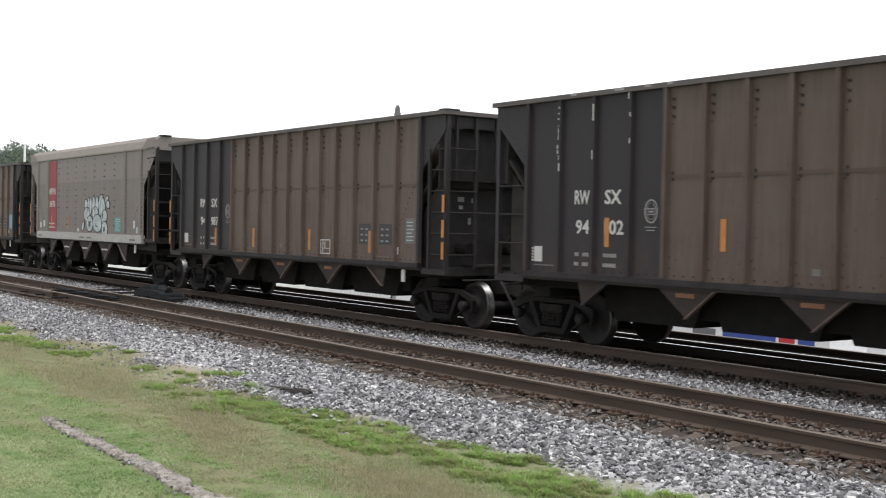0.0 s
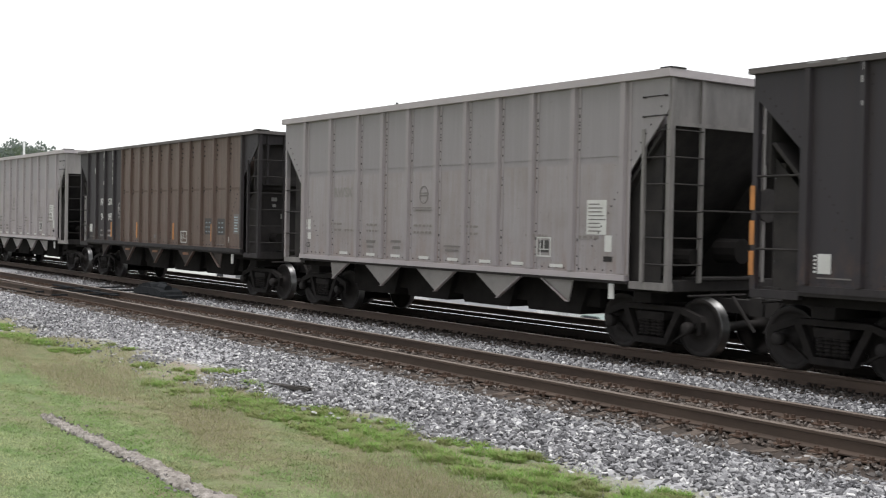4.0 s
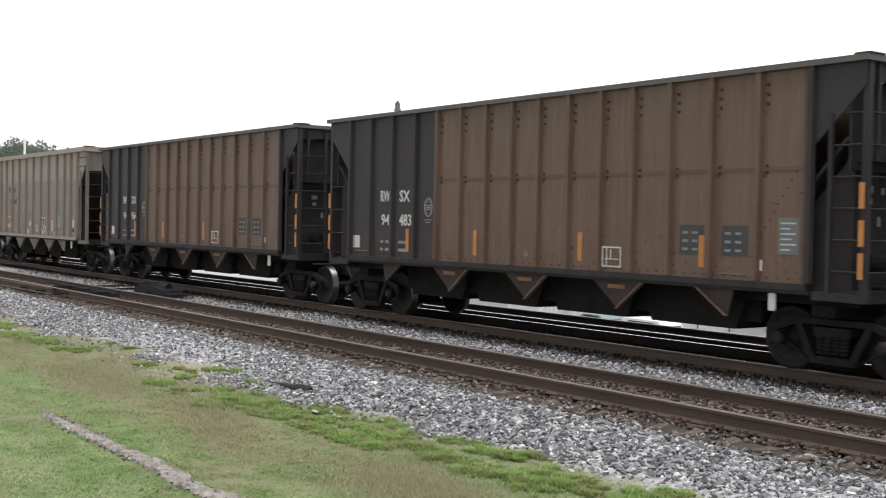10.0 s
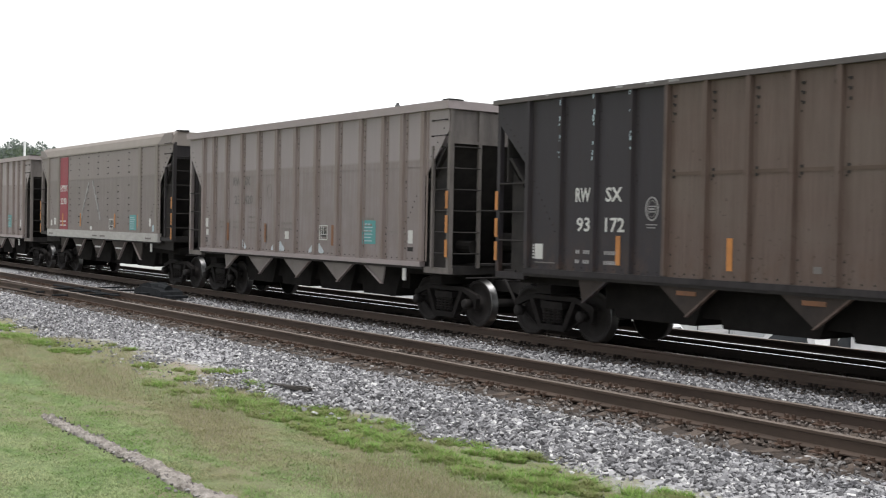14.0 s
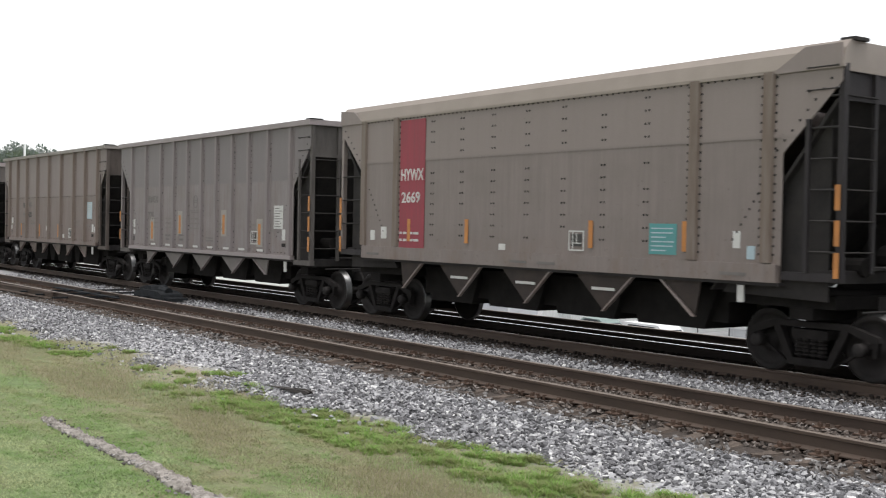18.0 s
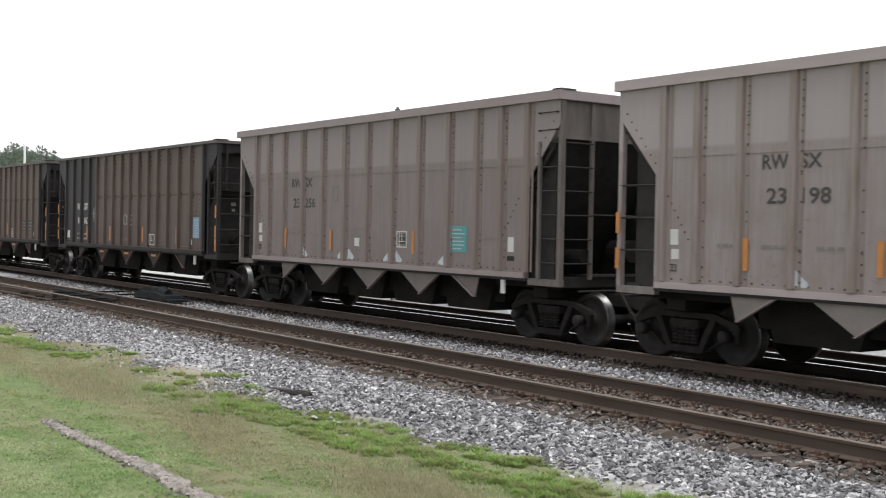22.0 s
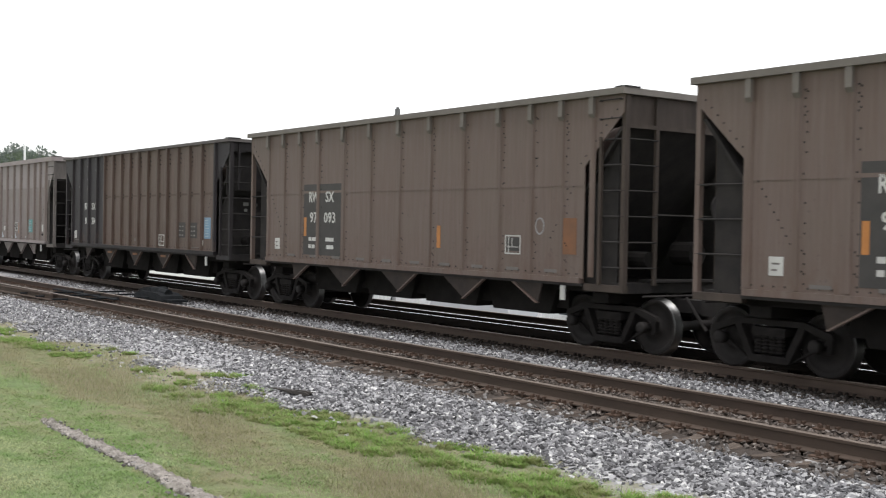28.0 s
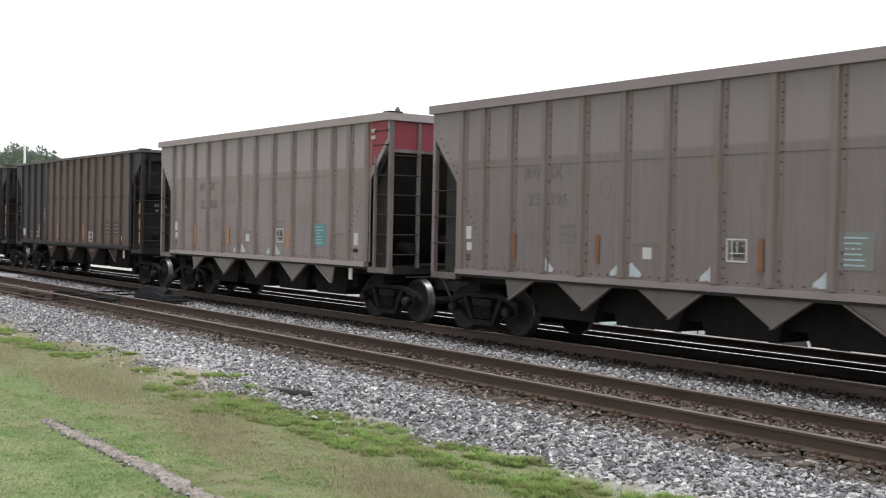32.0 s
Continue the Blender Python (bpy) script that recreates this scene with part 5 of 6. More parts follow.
def vehicle(name, label, shape, coat, at, turn, pane=None):
    """shape: outline of the lower body, then of the cabin, as (x, z) from the rear."""
    v = thing(name, label, "vehicle", "parked vehicles", "", at)
    v.rotation_euler = (0, 0, radians(turn))
    low, cab, w = shape
    part("body", (name, "body"), lambda: Shape().slab(low, -w, w), coat, v)
    c = part("cabin", (name, "cab"), lambda: Shape().slab(cab, -w + 0.12, w - 0.12), coat, v)
    x0, x1 = min(p for p, _ in cab), max(p for p, _ in cab)
    z0, z1 = min(p for _, p in cab), max(p for _, p in cab)
    inner = pane or [(0.5 * (x0 + x1) + (p - 0.5 * (x0 + x1)) * 0.74, z0 + 0.14 + (z - z0) * 0.62) for p, z in cab]
    part("side_window", (name, "win"), lambda: Shape().slab(inner, -w + 0.11, -w + 0.13), GLASS, c)
    part("side_window", (name, "win2"), lambda: Shape().slab(inner, w - 0.13, w - 0.11), GLASS, c)
    fr = sorted(cab, key=lambda p: -p[0])
    (ax, az), (bx, bz) = sorted(fr[:2], key=lambda p: p[1])
    d = 0.02
    part("windshield", (name, "ws"), lambda: Shape().slab([(ax - 0.03, az + 0.08), (ax + d - 0.03, az + 0.08), (bx + d + 0.03, bz - 0.08), (bx + 0.03, bz - 0.08)], -w + 0.22, w - 0.22), GLASS, c)
    L = max(p for p, _ in low)
    for x in (0.18 * L, 0.81 * L):
        for y in (-w + 0.1, w - 0.1):
            o = part("wheel", "road_wheel", lambda: Shape().lathe([(-0.1, 0.2), (-0.11, 0.32), (-0.08, 0.36), (0.08, 0.36), (0.11, 0.32), (0.1, 0.2)], 20), TYRE, v)
            o.location = (x, y, 0.36)
    return v


SEDAN = ([(0, 0.4), (4.7, 0.38), (4.75, 0.75), (3.5, 0.95), (0.9, 1.0), (0.05, 0.9)], [(0.5, 0.96), (3.6, 0.93), (2.75, 1.42), (1.3, 1.45)], 0.9)
VAN = ([(0, 0.45), (5.2, 0.42), (5.25, 1.0), (4.6, 1.2), (0, 1.25)], [(0.05, 1.2), (4.75, 1.15), (3.95, 2.1), (0.1, 2.15)], 1.0)
GROUND = -4.03
SUV = ([(0, 0.5), (4.75, 0.48), (4.8, 0.95), (4.6, 1.06), (3.5, 1.12), (0.0, 1.12)], [(0.05, 1.10), (3.75, 1.10), (3.0, 1.76), (0.25, 1.80)], 0.95)
vehicle("suv", "white sport utility vehicle parked on the lot", SUV, BODY_WHITE, (-35.6, 50.0, level(50.0)), 180)
vehicle("suv", "white sport utility vehicle parked nose to the post", SUV, BODY_WHITE, (-47.7, 48.0, level(48.0)), 0)
vehicle("van", "white work van parked on the lot below the tracks", VAN, BODY_WHITE, (-30.4, 50.0, level(50.0)), 180, [(3.25, 1.3), (4.2, 1.3), (3.75, 1.98), (3.25, 1.98)])
vehicle("sedan", "pale green sedan parked on the lot", SEDAN, BODY_GREEN, (-55.4, 51.0, level(51.0)), 0)
lot_post = thing("lot_post", "dark square post beside the parked van", "post", "", "", (-34.1, 48.4, level(48.4)))
part("shaft", "lot_post1", lambda: Shape().box(-0.13, 0.13, -0.13, 0.13, 0, 4.0), STEEL_DARK, lot_post)
part("base", "lot_post2", lambda: Shape().box(-0.25, 0.25, -0.25, 0.25, 0, 0.12), STEEL_DARK, lot_post)
guard = thing("guard_rail", "long pale guard rail on posts behind the lot", "guard rail", "", "", (-58, 62.0, level(62.0)))
part("beam", "guard1", lambda: Shape().slab([(-0.04, 0.55), (0.02, 0.60), (-0.04, 0.68), (0.02, 0.76), (-0.04, 0.83), (-0.08, 0.69)][::-1], 0.0, 30.0, "x"), WALL_WHITE, guard)
for k in range(11):
    part("post", "guard2", lambda: Shape().box(-0.06, 0.06, 0.03, 0.16, 0, 0.85), BODY_GREY, guard).location = (k * 2.95, 0, 0)


def siding(name, label, x0, x1, y0, y1, top, coat, ribs=0.6, windows=()):
    b = thing(name, label, "building", "buildings behind the train", "", (x0, y0, level(y1)))
    w, d, h = x1 - x0, y1 - y0, top - level(y1)
    part("wall", (name, x0), lambda: Shape().box(0, w, 0, d, 0, h), coat, b)
    part("roof", (name, x0, 1), lambda: Shape().slab([(-0.3, h), (d + 0.3, h), (d / 2, h + 0.12 * d)], -0.3, w + 0.3, "x"), BODY_GREY, b)

    def rib():
        s = Shape()
        for x in np.arange(0.3, w, ribs):
            s.box(x - 0.05, x + 0.05, -0.05, -0.002, 0, h - 0.05)
        return s
    part("siding_rib", (name, x0, 2), rib, coat, b)
    for x, z, ww, hh in windows:
        o = part("window", (name, x0, "w", x), lambda: Shape().box(x, x + ww, -0.06, 0.02, z, z + hh), GLASS, b)
        part("window_frame", (name, x0, "f", x), lambda: Shape().box(x - 0.08, x + ww + 0.08, -0.08, -0.05, z - 0.08, z).box(x - 0.08, x + ww + 0.08, -0.08, -0.05, z + hh, z + hh + 0.08), WALL_WHITE, o)
    return b


siding("warehouse", "long white metal-sided warehouse beyond the street", -118, -74, 66, 84, 0.2, WALL_WHITE, 0.7, tuple((x, 1.0, 1.6, 1.3) for x in (6, 12, 20, 27, 34)))
siding("shed", "low white shed beyond the street", -66, -55, 57, 66, -1.2, WALL_WHITE, 0.5, ((2, 0.9, 1.2, 1.0), (7, 0.9, 1.2, 1.0)))
siding("workshop", "pale grey workshop beyond the parked cars", -52, -30, 62, 76, -0.4, mottled("pale_concrete", (0.55, 0.56, 0.57), (0.48, 0.49, 0.5), 0.6, 9, 0.8), 2.5, ((3, 1.2, 2, 1.2), (9, 1.2, 2, 1.2), (15, 1.2, 2, 1.2)))


def container(name, label, x0, x1, y, high, coat, rib):
    c = thing(name, label, "container", "white boxes along the street", "", (x0, y, level(y)))
    w = x1 - x0
    part("box_body", (name, x0, 0), lambda: Shape().box(0, w, 0, 2.4, 0.12, high), coat, c)
    for k, x in enumerate((0.0, w - 0.12)):
        part("corner_column", (name, x0, 1, k), lambda: Shape().box(x, x + 0.12, -0.03, -0.002, 0.0, high + 0.02), BODY_WHITE, c)
    part("bottom_beam", (name, x0, 2), lambda: Shape().box(0.12, w - 0.12, -0.02, 2.38, 0.0, 0.12), BODY_GREY, c)
    if rib:
        part("side_rib", (name, x0, 3), lambda: [s := Shape()] and [s.box(x, x + 0.18, -0.06, -0.002, 0.13, high - 0.05) for x in np.arange(0.3, w - 0.4, rib)] and s, coat, c)
    return c


container("storage_container", "white ribbed storage container beside the street", -79.0, -70.6, 47.0, 3.0, WALL_WHITE, 0.55)
container("cargo_trailer", "pale grey smooth-sided cargo trailer beside the street", -66.2, -57.2, 46.6, 2.9, mottled("pale_trailer_skin", (0.52, 0.53, 0.55), (0.45, 0.46, 0.48), 0.6, 9, 0.5), 0)
vehicle("van", "white van parked beside the cargo trailer", VAN, BODY_WHITE, (-67.4, 47.5, level(47.5)), 180)

# a box truck that drives along the street
BOX_TRUCK = thing("box_truck", "white and blue box truck driving along the street", "truck", "", "", (-36.5, 40.0, GROUND))
part("cargo_box", "bt1", lambda: Shape().box(0, 9.0, -1.25, 1.25, 0.95, 3.9), BODY_WHITE, BOX_TRUCK)
part("cab", "bt2", lambda: Shape().slab([(-2.3, 0.5), (-0.1, 0.5), (-0.1, 2.5), (-1.6, 2.5), (-2.2, 1.5)], -1.1, 1.1), BODY_WHITE, BOX_TRUCK)
part("cab_window", "bt3", lambda: Shape().slab([(-1.95, 1.55), (-0.7, 1.55), (-0.7, 2.3), (-1.5, 2.3)], -1.115, -1.09), GLASS, BOX_TRUCK)
part("chassis", "bt4", lambda: Shape().box(-0.1, 8.8, -0.5, 0.5, 0.6, 0.95), STEEL_DARK, BOX_TRUCK)
part("blue_panel", "bt5", lambda: Shape().box(3.6, 6.4, -1.258, -1.24, 1.1, 3.5), SIGN_BLUE, BOX_TRUCK, "blue painted panel")
part("blue_panel", "bt6", lambda: Shape().box(7.5, 8.3, -1.258, -1.24, 1.1, 3.2), SIGN_BLUE, BOX_TRUCK, "blue painted panel")
part("red_disc", "bt7", lambda: Shape().lathe([(0, 0.4), (-0.012, 0.4), (-0.012, 0.02)], 20, (6.95, -1.25, 1.75)), SIGN_RED, BOX_TRUCK, "red painted disc")
part("dark_lettering", "bt8", lambda: Shape().box(0.5, 1.6, -1.258, -1.24, 1.9, 2.2).box(1.9, 3.2, -1.258, -1.24, 1.6, 1.95).box(2.4, 2.7, -1.258, -1.24, 1.95, 2.4), BODY_GREY, BOX_TRUCK, "dark painted bars")
TRUCK_WHEELS = []
for x in (-1.2, 6.6):
    for y in (-1.05, 1.05):
        o = part("wheel", "truck_wheel", lambda: Shape().lathe([(-0.12, 0.25), (-0.14, 0.42), (-0.1, 0.47), (0.1, 0.47), (0.14, 0.42), (0.12, 0.25)], 20), TYRE, BOX_TRUCK)
        o.location = (x, y, 0.47)
        TRUCK_WHEELS.append(o)

# slender grey pole with a small cap, behind the train
pole = thing("utility_pole", "slender grey pole with a small rounded cap", "pole", "", "", (-50.28, 33.1, -4.02))
part("shaft", "pole1", lambda: Shape().rod((0, 0, 0), (0, 0, 12.05), 0.10, 10), mottled("grey_pole_metal", (0.25, 0.25, 0.25), (0.17, 0.17, 0.17), 3, 30, 0.6), pole)
part("cap", "pole2", lambda: Shape().rod((0, 0, 12.0), (0, 0, 12.12), 0.19, 10).rod((0, 0, 12.1), (0, 0, 12.42), 0.14, 10).rod((0, 0, 12.4), (0, 0, 12.52), 0.08, 10), mottled("dark_cap", (0.12, 0.12, 0.12), (0.2, 0.2, 0.2), 3, 30, 0.6), pole)
mast = thing("mast", "thin white mast before the wooded hill", "mast", "", "", (-308.5, 85.8, -4.2))
part("shaft", "mast1", lambda: Shape().rod((0, 0, 0), (0, 0, 26.3), 0.30, 8), BODY_WHITE, mast)


# ---- foliage, stones and grass ----
def scatter(name, bases, where, sizes, turns, material, label, category, tilt=None, seed=0):
    """Many small pieces in one mesh: each row of where takes one of the base shapes, turned and scaled."""
    rng = np.random.default_rng(seed)
    n = len(where)
    pick = rng.integers(0, len(bases), n)
    vs, fs, at = [], [], 0
    for b, (bv, bf) in enumerate(bases):
        w = np.nonzero(pick == b)[0]
        if not len(w):
            continue
        c, s = np.cos(turns[w]), np.sin(turns[w])
        p = bv[None, :, :] * sizes[w][:, None, :]
        if tilt is not None:
            ct, st = np.cos(tilt[w])[:, None], np.sin(tilt[w])[:, None]
            p = np.stack([p[..., 0], p[..., 1] * ct - p[..., 2] * st, p[..., 1] * st + p[..., 2] * ct], -1)
        x = p[..., 0] * c[:, None] - p[..., 1] * s[:, None]
        y = p[..., 0] * s[:, None] + p[..., 1] * c[:, None]
        p = np.stack([x, y, p[..., 2]], -1) + where[w][:, None, :]
        vs.append(p.reshape(-1, 3))
        fs.append((bf[None] + (np.arange(len(w)) * len(bv))[:, None, None] + at).reshape(-1, bf.shape[1]))
        at += len(w) * len(bv)
    v, f = np.concatenate(vs), np.concatenate(fs)
    me = bpy.data.meshes.new(name)
    me.vertices.add(len(v)), me.loops.add(f.size), me.polygons.add(len(f))
    me.vertices.foreach_set("co", v.astype(np.float32).ravel())
    me.loops.foreach_set("vertex_index", f.astype(np.int32).ravel())
    me.polygons.foreach_set("loop_start", (np.arange(len(f)) * f.shape[1]).astype(np.int32))
    me.polygons.foreach_set("use_smooth", np.zeros(len(f), dtype=bool))
    me.update(calc_edges=True)
    me.materials.append(material)
    return tagged(new(name, me), label, category, "", "stuff")


def rock_bases(k):
    """Crushed stone: hulls of a few random corners, with flat faces and sharp edges."""
    rng = np.random.default_rng(4)
    out = []
    for _ in range(k):
        bm = bmesh.new()
        p = rng.normal(0, 1, (9, 3))
        p /= np.linalg.norm(p, axis=1)[:, None]
        for q in p * np.array([1.35, 0.95, 0.75]) * rng.uniform(0.85, 1.15, (9, 1)):
            bm.verts.new(q)
        bmesh.ops.convex_hull(bm, input=bm.verts)
        bmesh.ops.delete(bm, geom=[v for v in bm.verts if not v.link_faces], context="VERTS")
        bmesh.ops.triangulate(bm, faces=bm.faces)
        bm.verts.index_update()
        out.append((np.array([q.co[:] for q in bm.verts]), np.array([[q.index for q in f.verts] for f in bm.faces])))
        bm.free()
    return out


def ground_at(xy):
    ys = np.array([p[0] for p in PROFILE])
    zs = np.array([p[1] for p in PROFILE])
    return np.interp(xy[:, 1], ys, zs)


def island_material(name, ramp_cols, rough=0.9, patch=None):
    n = Nodes(name, rough)
    r = n.island()
    cr = n.t.nodes.new("ShaderNodeValToRGB")
    els = cr.color_ramp.elements
    while len(els) < len(ramp_cols):
        els.new(0.5)
    for e, (p, c) in zip(els, ramp_cols):
        e.position, e.color = p, (*c, 1)
    n.t.links.new(r, cr.inputs[0])
    c = cr.outputs[0]
    if patch:
        wide = n.noise(n.place(patch[0]), patch[1], 5, 0.6)
        if len(patch) > 6:
            e = patch[6]
            y = n.axis(1)
            wide = n.math("ADD", wide, n.math("MULTIPLY", n.math("MULTIPLY", n.ramp(y, e[0], e[1]), n.ramp(y, e[2], e[3])), 0.12))
        c = n.mix(n.math("MULTIPLY", n.ramp(wide, patch[2], patch[3]), patch[5]), c, patch[4])
    grit = n.noise(n.place(), 60, 2)
    c = n.mix(n.math("MULTIPLY", grit, 0.3), c, (0.06, 0.06, 0.058))
    return n.done(c)


STONE = island_material("ballast_stone", [(0.0, (0.062, 0.060, 0.063)), (0.3, (0.170, 0.167, 0.175)), (0.65, (0.310, 0.306, 0.318)), (0.9, (0.475, 0.468, 0.475)), (1.0, (0.72, 0.71, 0.70))], 0.9)
RUST_STONE = island_material("rust_stained_ballast", [(0.0, (0.055, 0.043, 0.036)), (0.6, (0.125, 0.098, 0.083)), (1.0, (0.25, 0.22, 0.20))], 0.9)
STAINED_STONE = island_material("dusty_ballast", [(0.0, (0.06, 0.052, 0.048)), (0.4, (0.145, 0.130, 0.122)), (0.8, (0.26, 0.25, 0.245)), (1.0, (0.40, 0.38, 0.37))], 0.9)
COAL_STONE = island_material("coal_dusted_ballast", [(0.0, (0.030, 0.025, 0.022)), (0.5, (0.075, 0.060, 0.052)), (0.9, (0.13, 0.11, 0.10)), (1.0, (0.24, 0.23, 0.22))], 0.95)
ROCKS = rock_bases(14)


def stones(name, boxes, size, mat, label, seed, keep=None, lift=0.0):
    rng = np.random.default_rng(seed)
    pts = []
    for x0, x1, y0, y1, per in boxes:
        n = int((x1 - x0) * (y1 - y0) * per)
        pts.append(np.stack([rng.uniform(x0, x1, n), rng.uniform(y0, y1, n)], 1))
    xy = np.concatenate(pts)
    if keep is not None:
        xy = xy[keep(xy, rng)]
    n = len(xy)
    s = rng.uniform(*size, n)[:, None] * rng.uniform(0.8, 1.2, (n, 3))
    z = ground_at(xy) + rng.uniform(-0.012, 0.03, n) + lift
    return scatter(name, ROCKS, np.column_stack([xy, z]), s, rng.uniform(0, 6.3, n), mat, label, "gravel", rng.uniform(-1.5, 1.5, n), seed)


def ragged(xy, rng):
    edge = np.where(xy[:, 0] < -16, 7.85, 8.05) + 0.45 * np.sin(xy[:, 0] * 0.9) * np.sin(xy[:, 0] * 0.37 + 1) + 0.25 * np.sin(xy[:, 0] * 2.3)
    return rng.random(len(xy)) < np.clip((xy[:, 1] - edge) / 0.5 + 0.35, 0.02, 1)


stones("ballast", [(-4.5, 4, 7.6, 9.95, 200), (-16, -4.5, 7.6, 9.80, 800), (-26, -16, 7.2, 9.80, 640), (-46, -26, 6.6, 9.80, 400)], (0.020, 0.046), STONE, "loose grey crushed-stone ballast beside the lawn", 1, ragged)
stones("ballast", [(-4, 4, 12.5, 14.05, 150), (-14, -4.0, 12.5, 14.15, 520), (-26, -14, 12.5, 14.1, 380), (-50, -26, 12.5, 14.05, 160)], (0.020, 0.044), STONE, "loose grey crushed-stone ballast between the tracks", 2, lambda xy, g: g.random(len(xy)) < np.clip((14.15 - xy[:, 1]) / 0.35, 0, 1))
stones("ballast", [(-14, -4.0, 10.2, 12.5, 330), (-30, -14, 10.2, 12.5, 210), (-50, -30, 10.2, 12.5, 60)], (0.020, 0.040), RUST_STONE, "rust-stained ballast round the ties", 3, lambda xy, g: (abs(abs(xy[:, 1] - 11.1975) - 0.7525) > 0.10) & (g.random(len(xy)) < 0.9), 0.014)
stones("ballast", [(-14, -4.0, 9.62, 10.35, 380), (-30, -14, 9.62, 10.35, 280), (-46, -30, 9.62, 10.35, 120)], (0.018, 0.040), STAINED_STONE, "faintly stained ballast beside the tie ends", 8, lambda xy, g: g.random(len(xy)) < 0.50 + 0.35 * np.sin(xy[:, 0] * 2.9) * np.sin(xy[:, 0] * 1.3 + 2) + 1.6 * (9.9 - xy[:, 1]), 0.006)
stones("ballast", [(-14, -4.0, 13.75, 14.45, 300), (-30, -14, 13.75, 14.45, 180), (-50, -30, 13.75, 14.45, 60)], (0.018, 0.036), COAL_STONE, "coal-dusted ballast beside the train's track", 9, None, 0.016)
stones("ballast", [(-24, -9.0, 7.0, 8.0, 12), (-40, -24, 6.8, 7.8, 6)], (0.016, 0.036), STONE, "stray stones at the edge of the lawn", 10)


def blade_bases(k, bend):
    rng = np.random.default_rng(9)
    out = []
    for _ in range(k):
        b = rng.uniform(0.2, bend)
        v = np.array([[-0.5, 0, 0], [0.5, 0, 0], [-0.38, b * 0.35, 0.55], [0.38, b * 0.35, 0.55], [0, b, 1.0]])
        f = np.array([[0, 1, 3], [0, 3, 2], [2, 3, 4]])
        out.append((v, f))
    return out


BLADES = blade_bases(6, 0.9)


def grass_material():
    n = Nodes("grass_blades", 0.8, 0.0, 0.15)
    y = n.axis(1)
    wide, mid, small = n.noise(n.place((0.22, 0.85, 1)), 1.3, 5, 0.6), n.noise(n.place((0.8, 1.5, 1)), 1.5, 4, 0.6), n.noise(n.place(), 7, 4, 0.65)
    c = n.mix(n.ramp(mid, 0.38, 0.62), (0.212, 0.322, 0.120), (0.345, 0.435, 0.205))
    c = n.mix(n.math("MULTIPLY", n.ramp(small, 0.48, 0.66), 0.65), c, (0.405, 0.45, 0.255))
    c = n.mix(n.math("MULTIPLY", n.ramp(small, 0.46, 0.30), 0.60), c, (0.150, 0.230, 0.070))
    # paler worn lawn this side of the concrete, a lusher strip along it, a drier strip towards the ballast
    near = n.math("MULTIPLY", n.ramp(y, 4.3, 3.5), n.ramp(mid, 0.40, 0.58))
    c = n.mix(n.math("MULTIPLY", near, 0.6), c, (0.44, 0.445, 0.27))
    lush = n.math("MULTIPLY", n.ramp(y, 3.7, 4.3), n.ramp(y, 5.6, 5.0))
    c = n.mix(n.math("MULTIPLY", n.math("MULTIPLY", lush, n.ramp(mid, 0.65, 0.4)), 0.55), c, (0.165, 0.290, 0.070))
    band = n.math("MULTIPLY", n.ramp(y, 5.1, 5.8), n.ramp(y, 7.2, 6.5))
    dry = n.mix(n.ramp(small, 0.35, 0.65), (0.255, 0.215, 0.130), (0.385, 0.325, 0.215))
    f = n.ramp(n.math("ADD", n.math("ADD", wide, n.math("MULTIPLY", band, 0.14)), n.math("MULTIPLY", n.math("SUBTRACT", mid, 0.5), 0.30)), 0.53, 0.70)
    c = n.mix(n.math("MULTIPLY", f, 0.75), c, dry)
    c = n.mix(n.math("MULTIPLY", n.island(), 0.18), c, (0.16, 0.175, 0.085))
    return n.done(c)


GRASS = leafy(grass_material(), 0.42)
WEED = leafy(island_material("green_weeds", [(0.0, (0.13, 0.25, 0.045)), (0.45, (0.24, 0.42, 0.080)), (0.75, (0.34, 0.50, 0.14)), (0.88, (0.36, 0.35, 0.18)), (1.0, (0.47, 0.42, 0.28))], 0.75,
                             ((0.9, 1.3, 1), 3.2, 0.44, 0.60, (0.255, 0.25, 0.11), 0.75)), 0.4)


def rise(xy):
    return np.array([0.05 * noise.noise(Vector((x * 0.35, y * 0.5, 1.7))) for x, y in xy])


def tufted(xy):
    """From 0 to 1: how high the grass stands at each place, in tufts about a hand wide."""
    return np.array([0.5 + 0.6 * noise.noise(Vector((x * 3.1, y * 4.3, 7.0))) + 0.4 * noise.noise(Vector((x * 7.5, y * 9.5, 2.0))) for x, y in xy]).clip(0.25, 1.1)


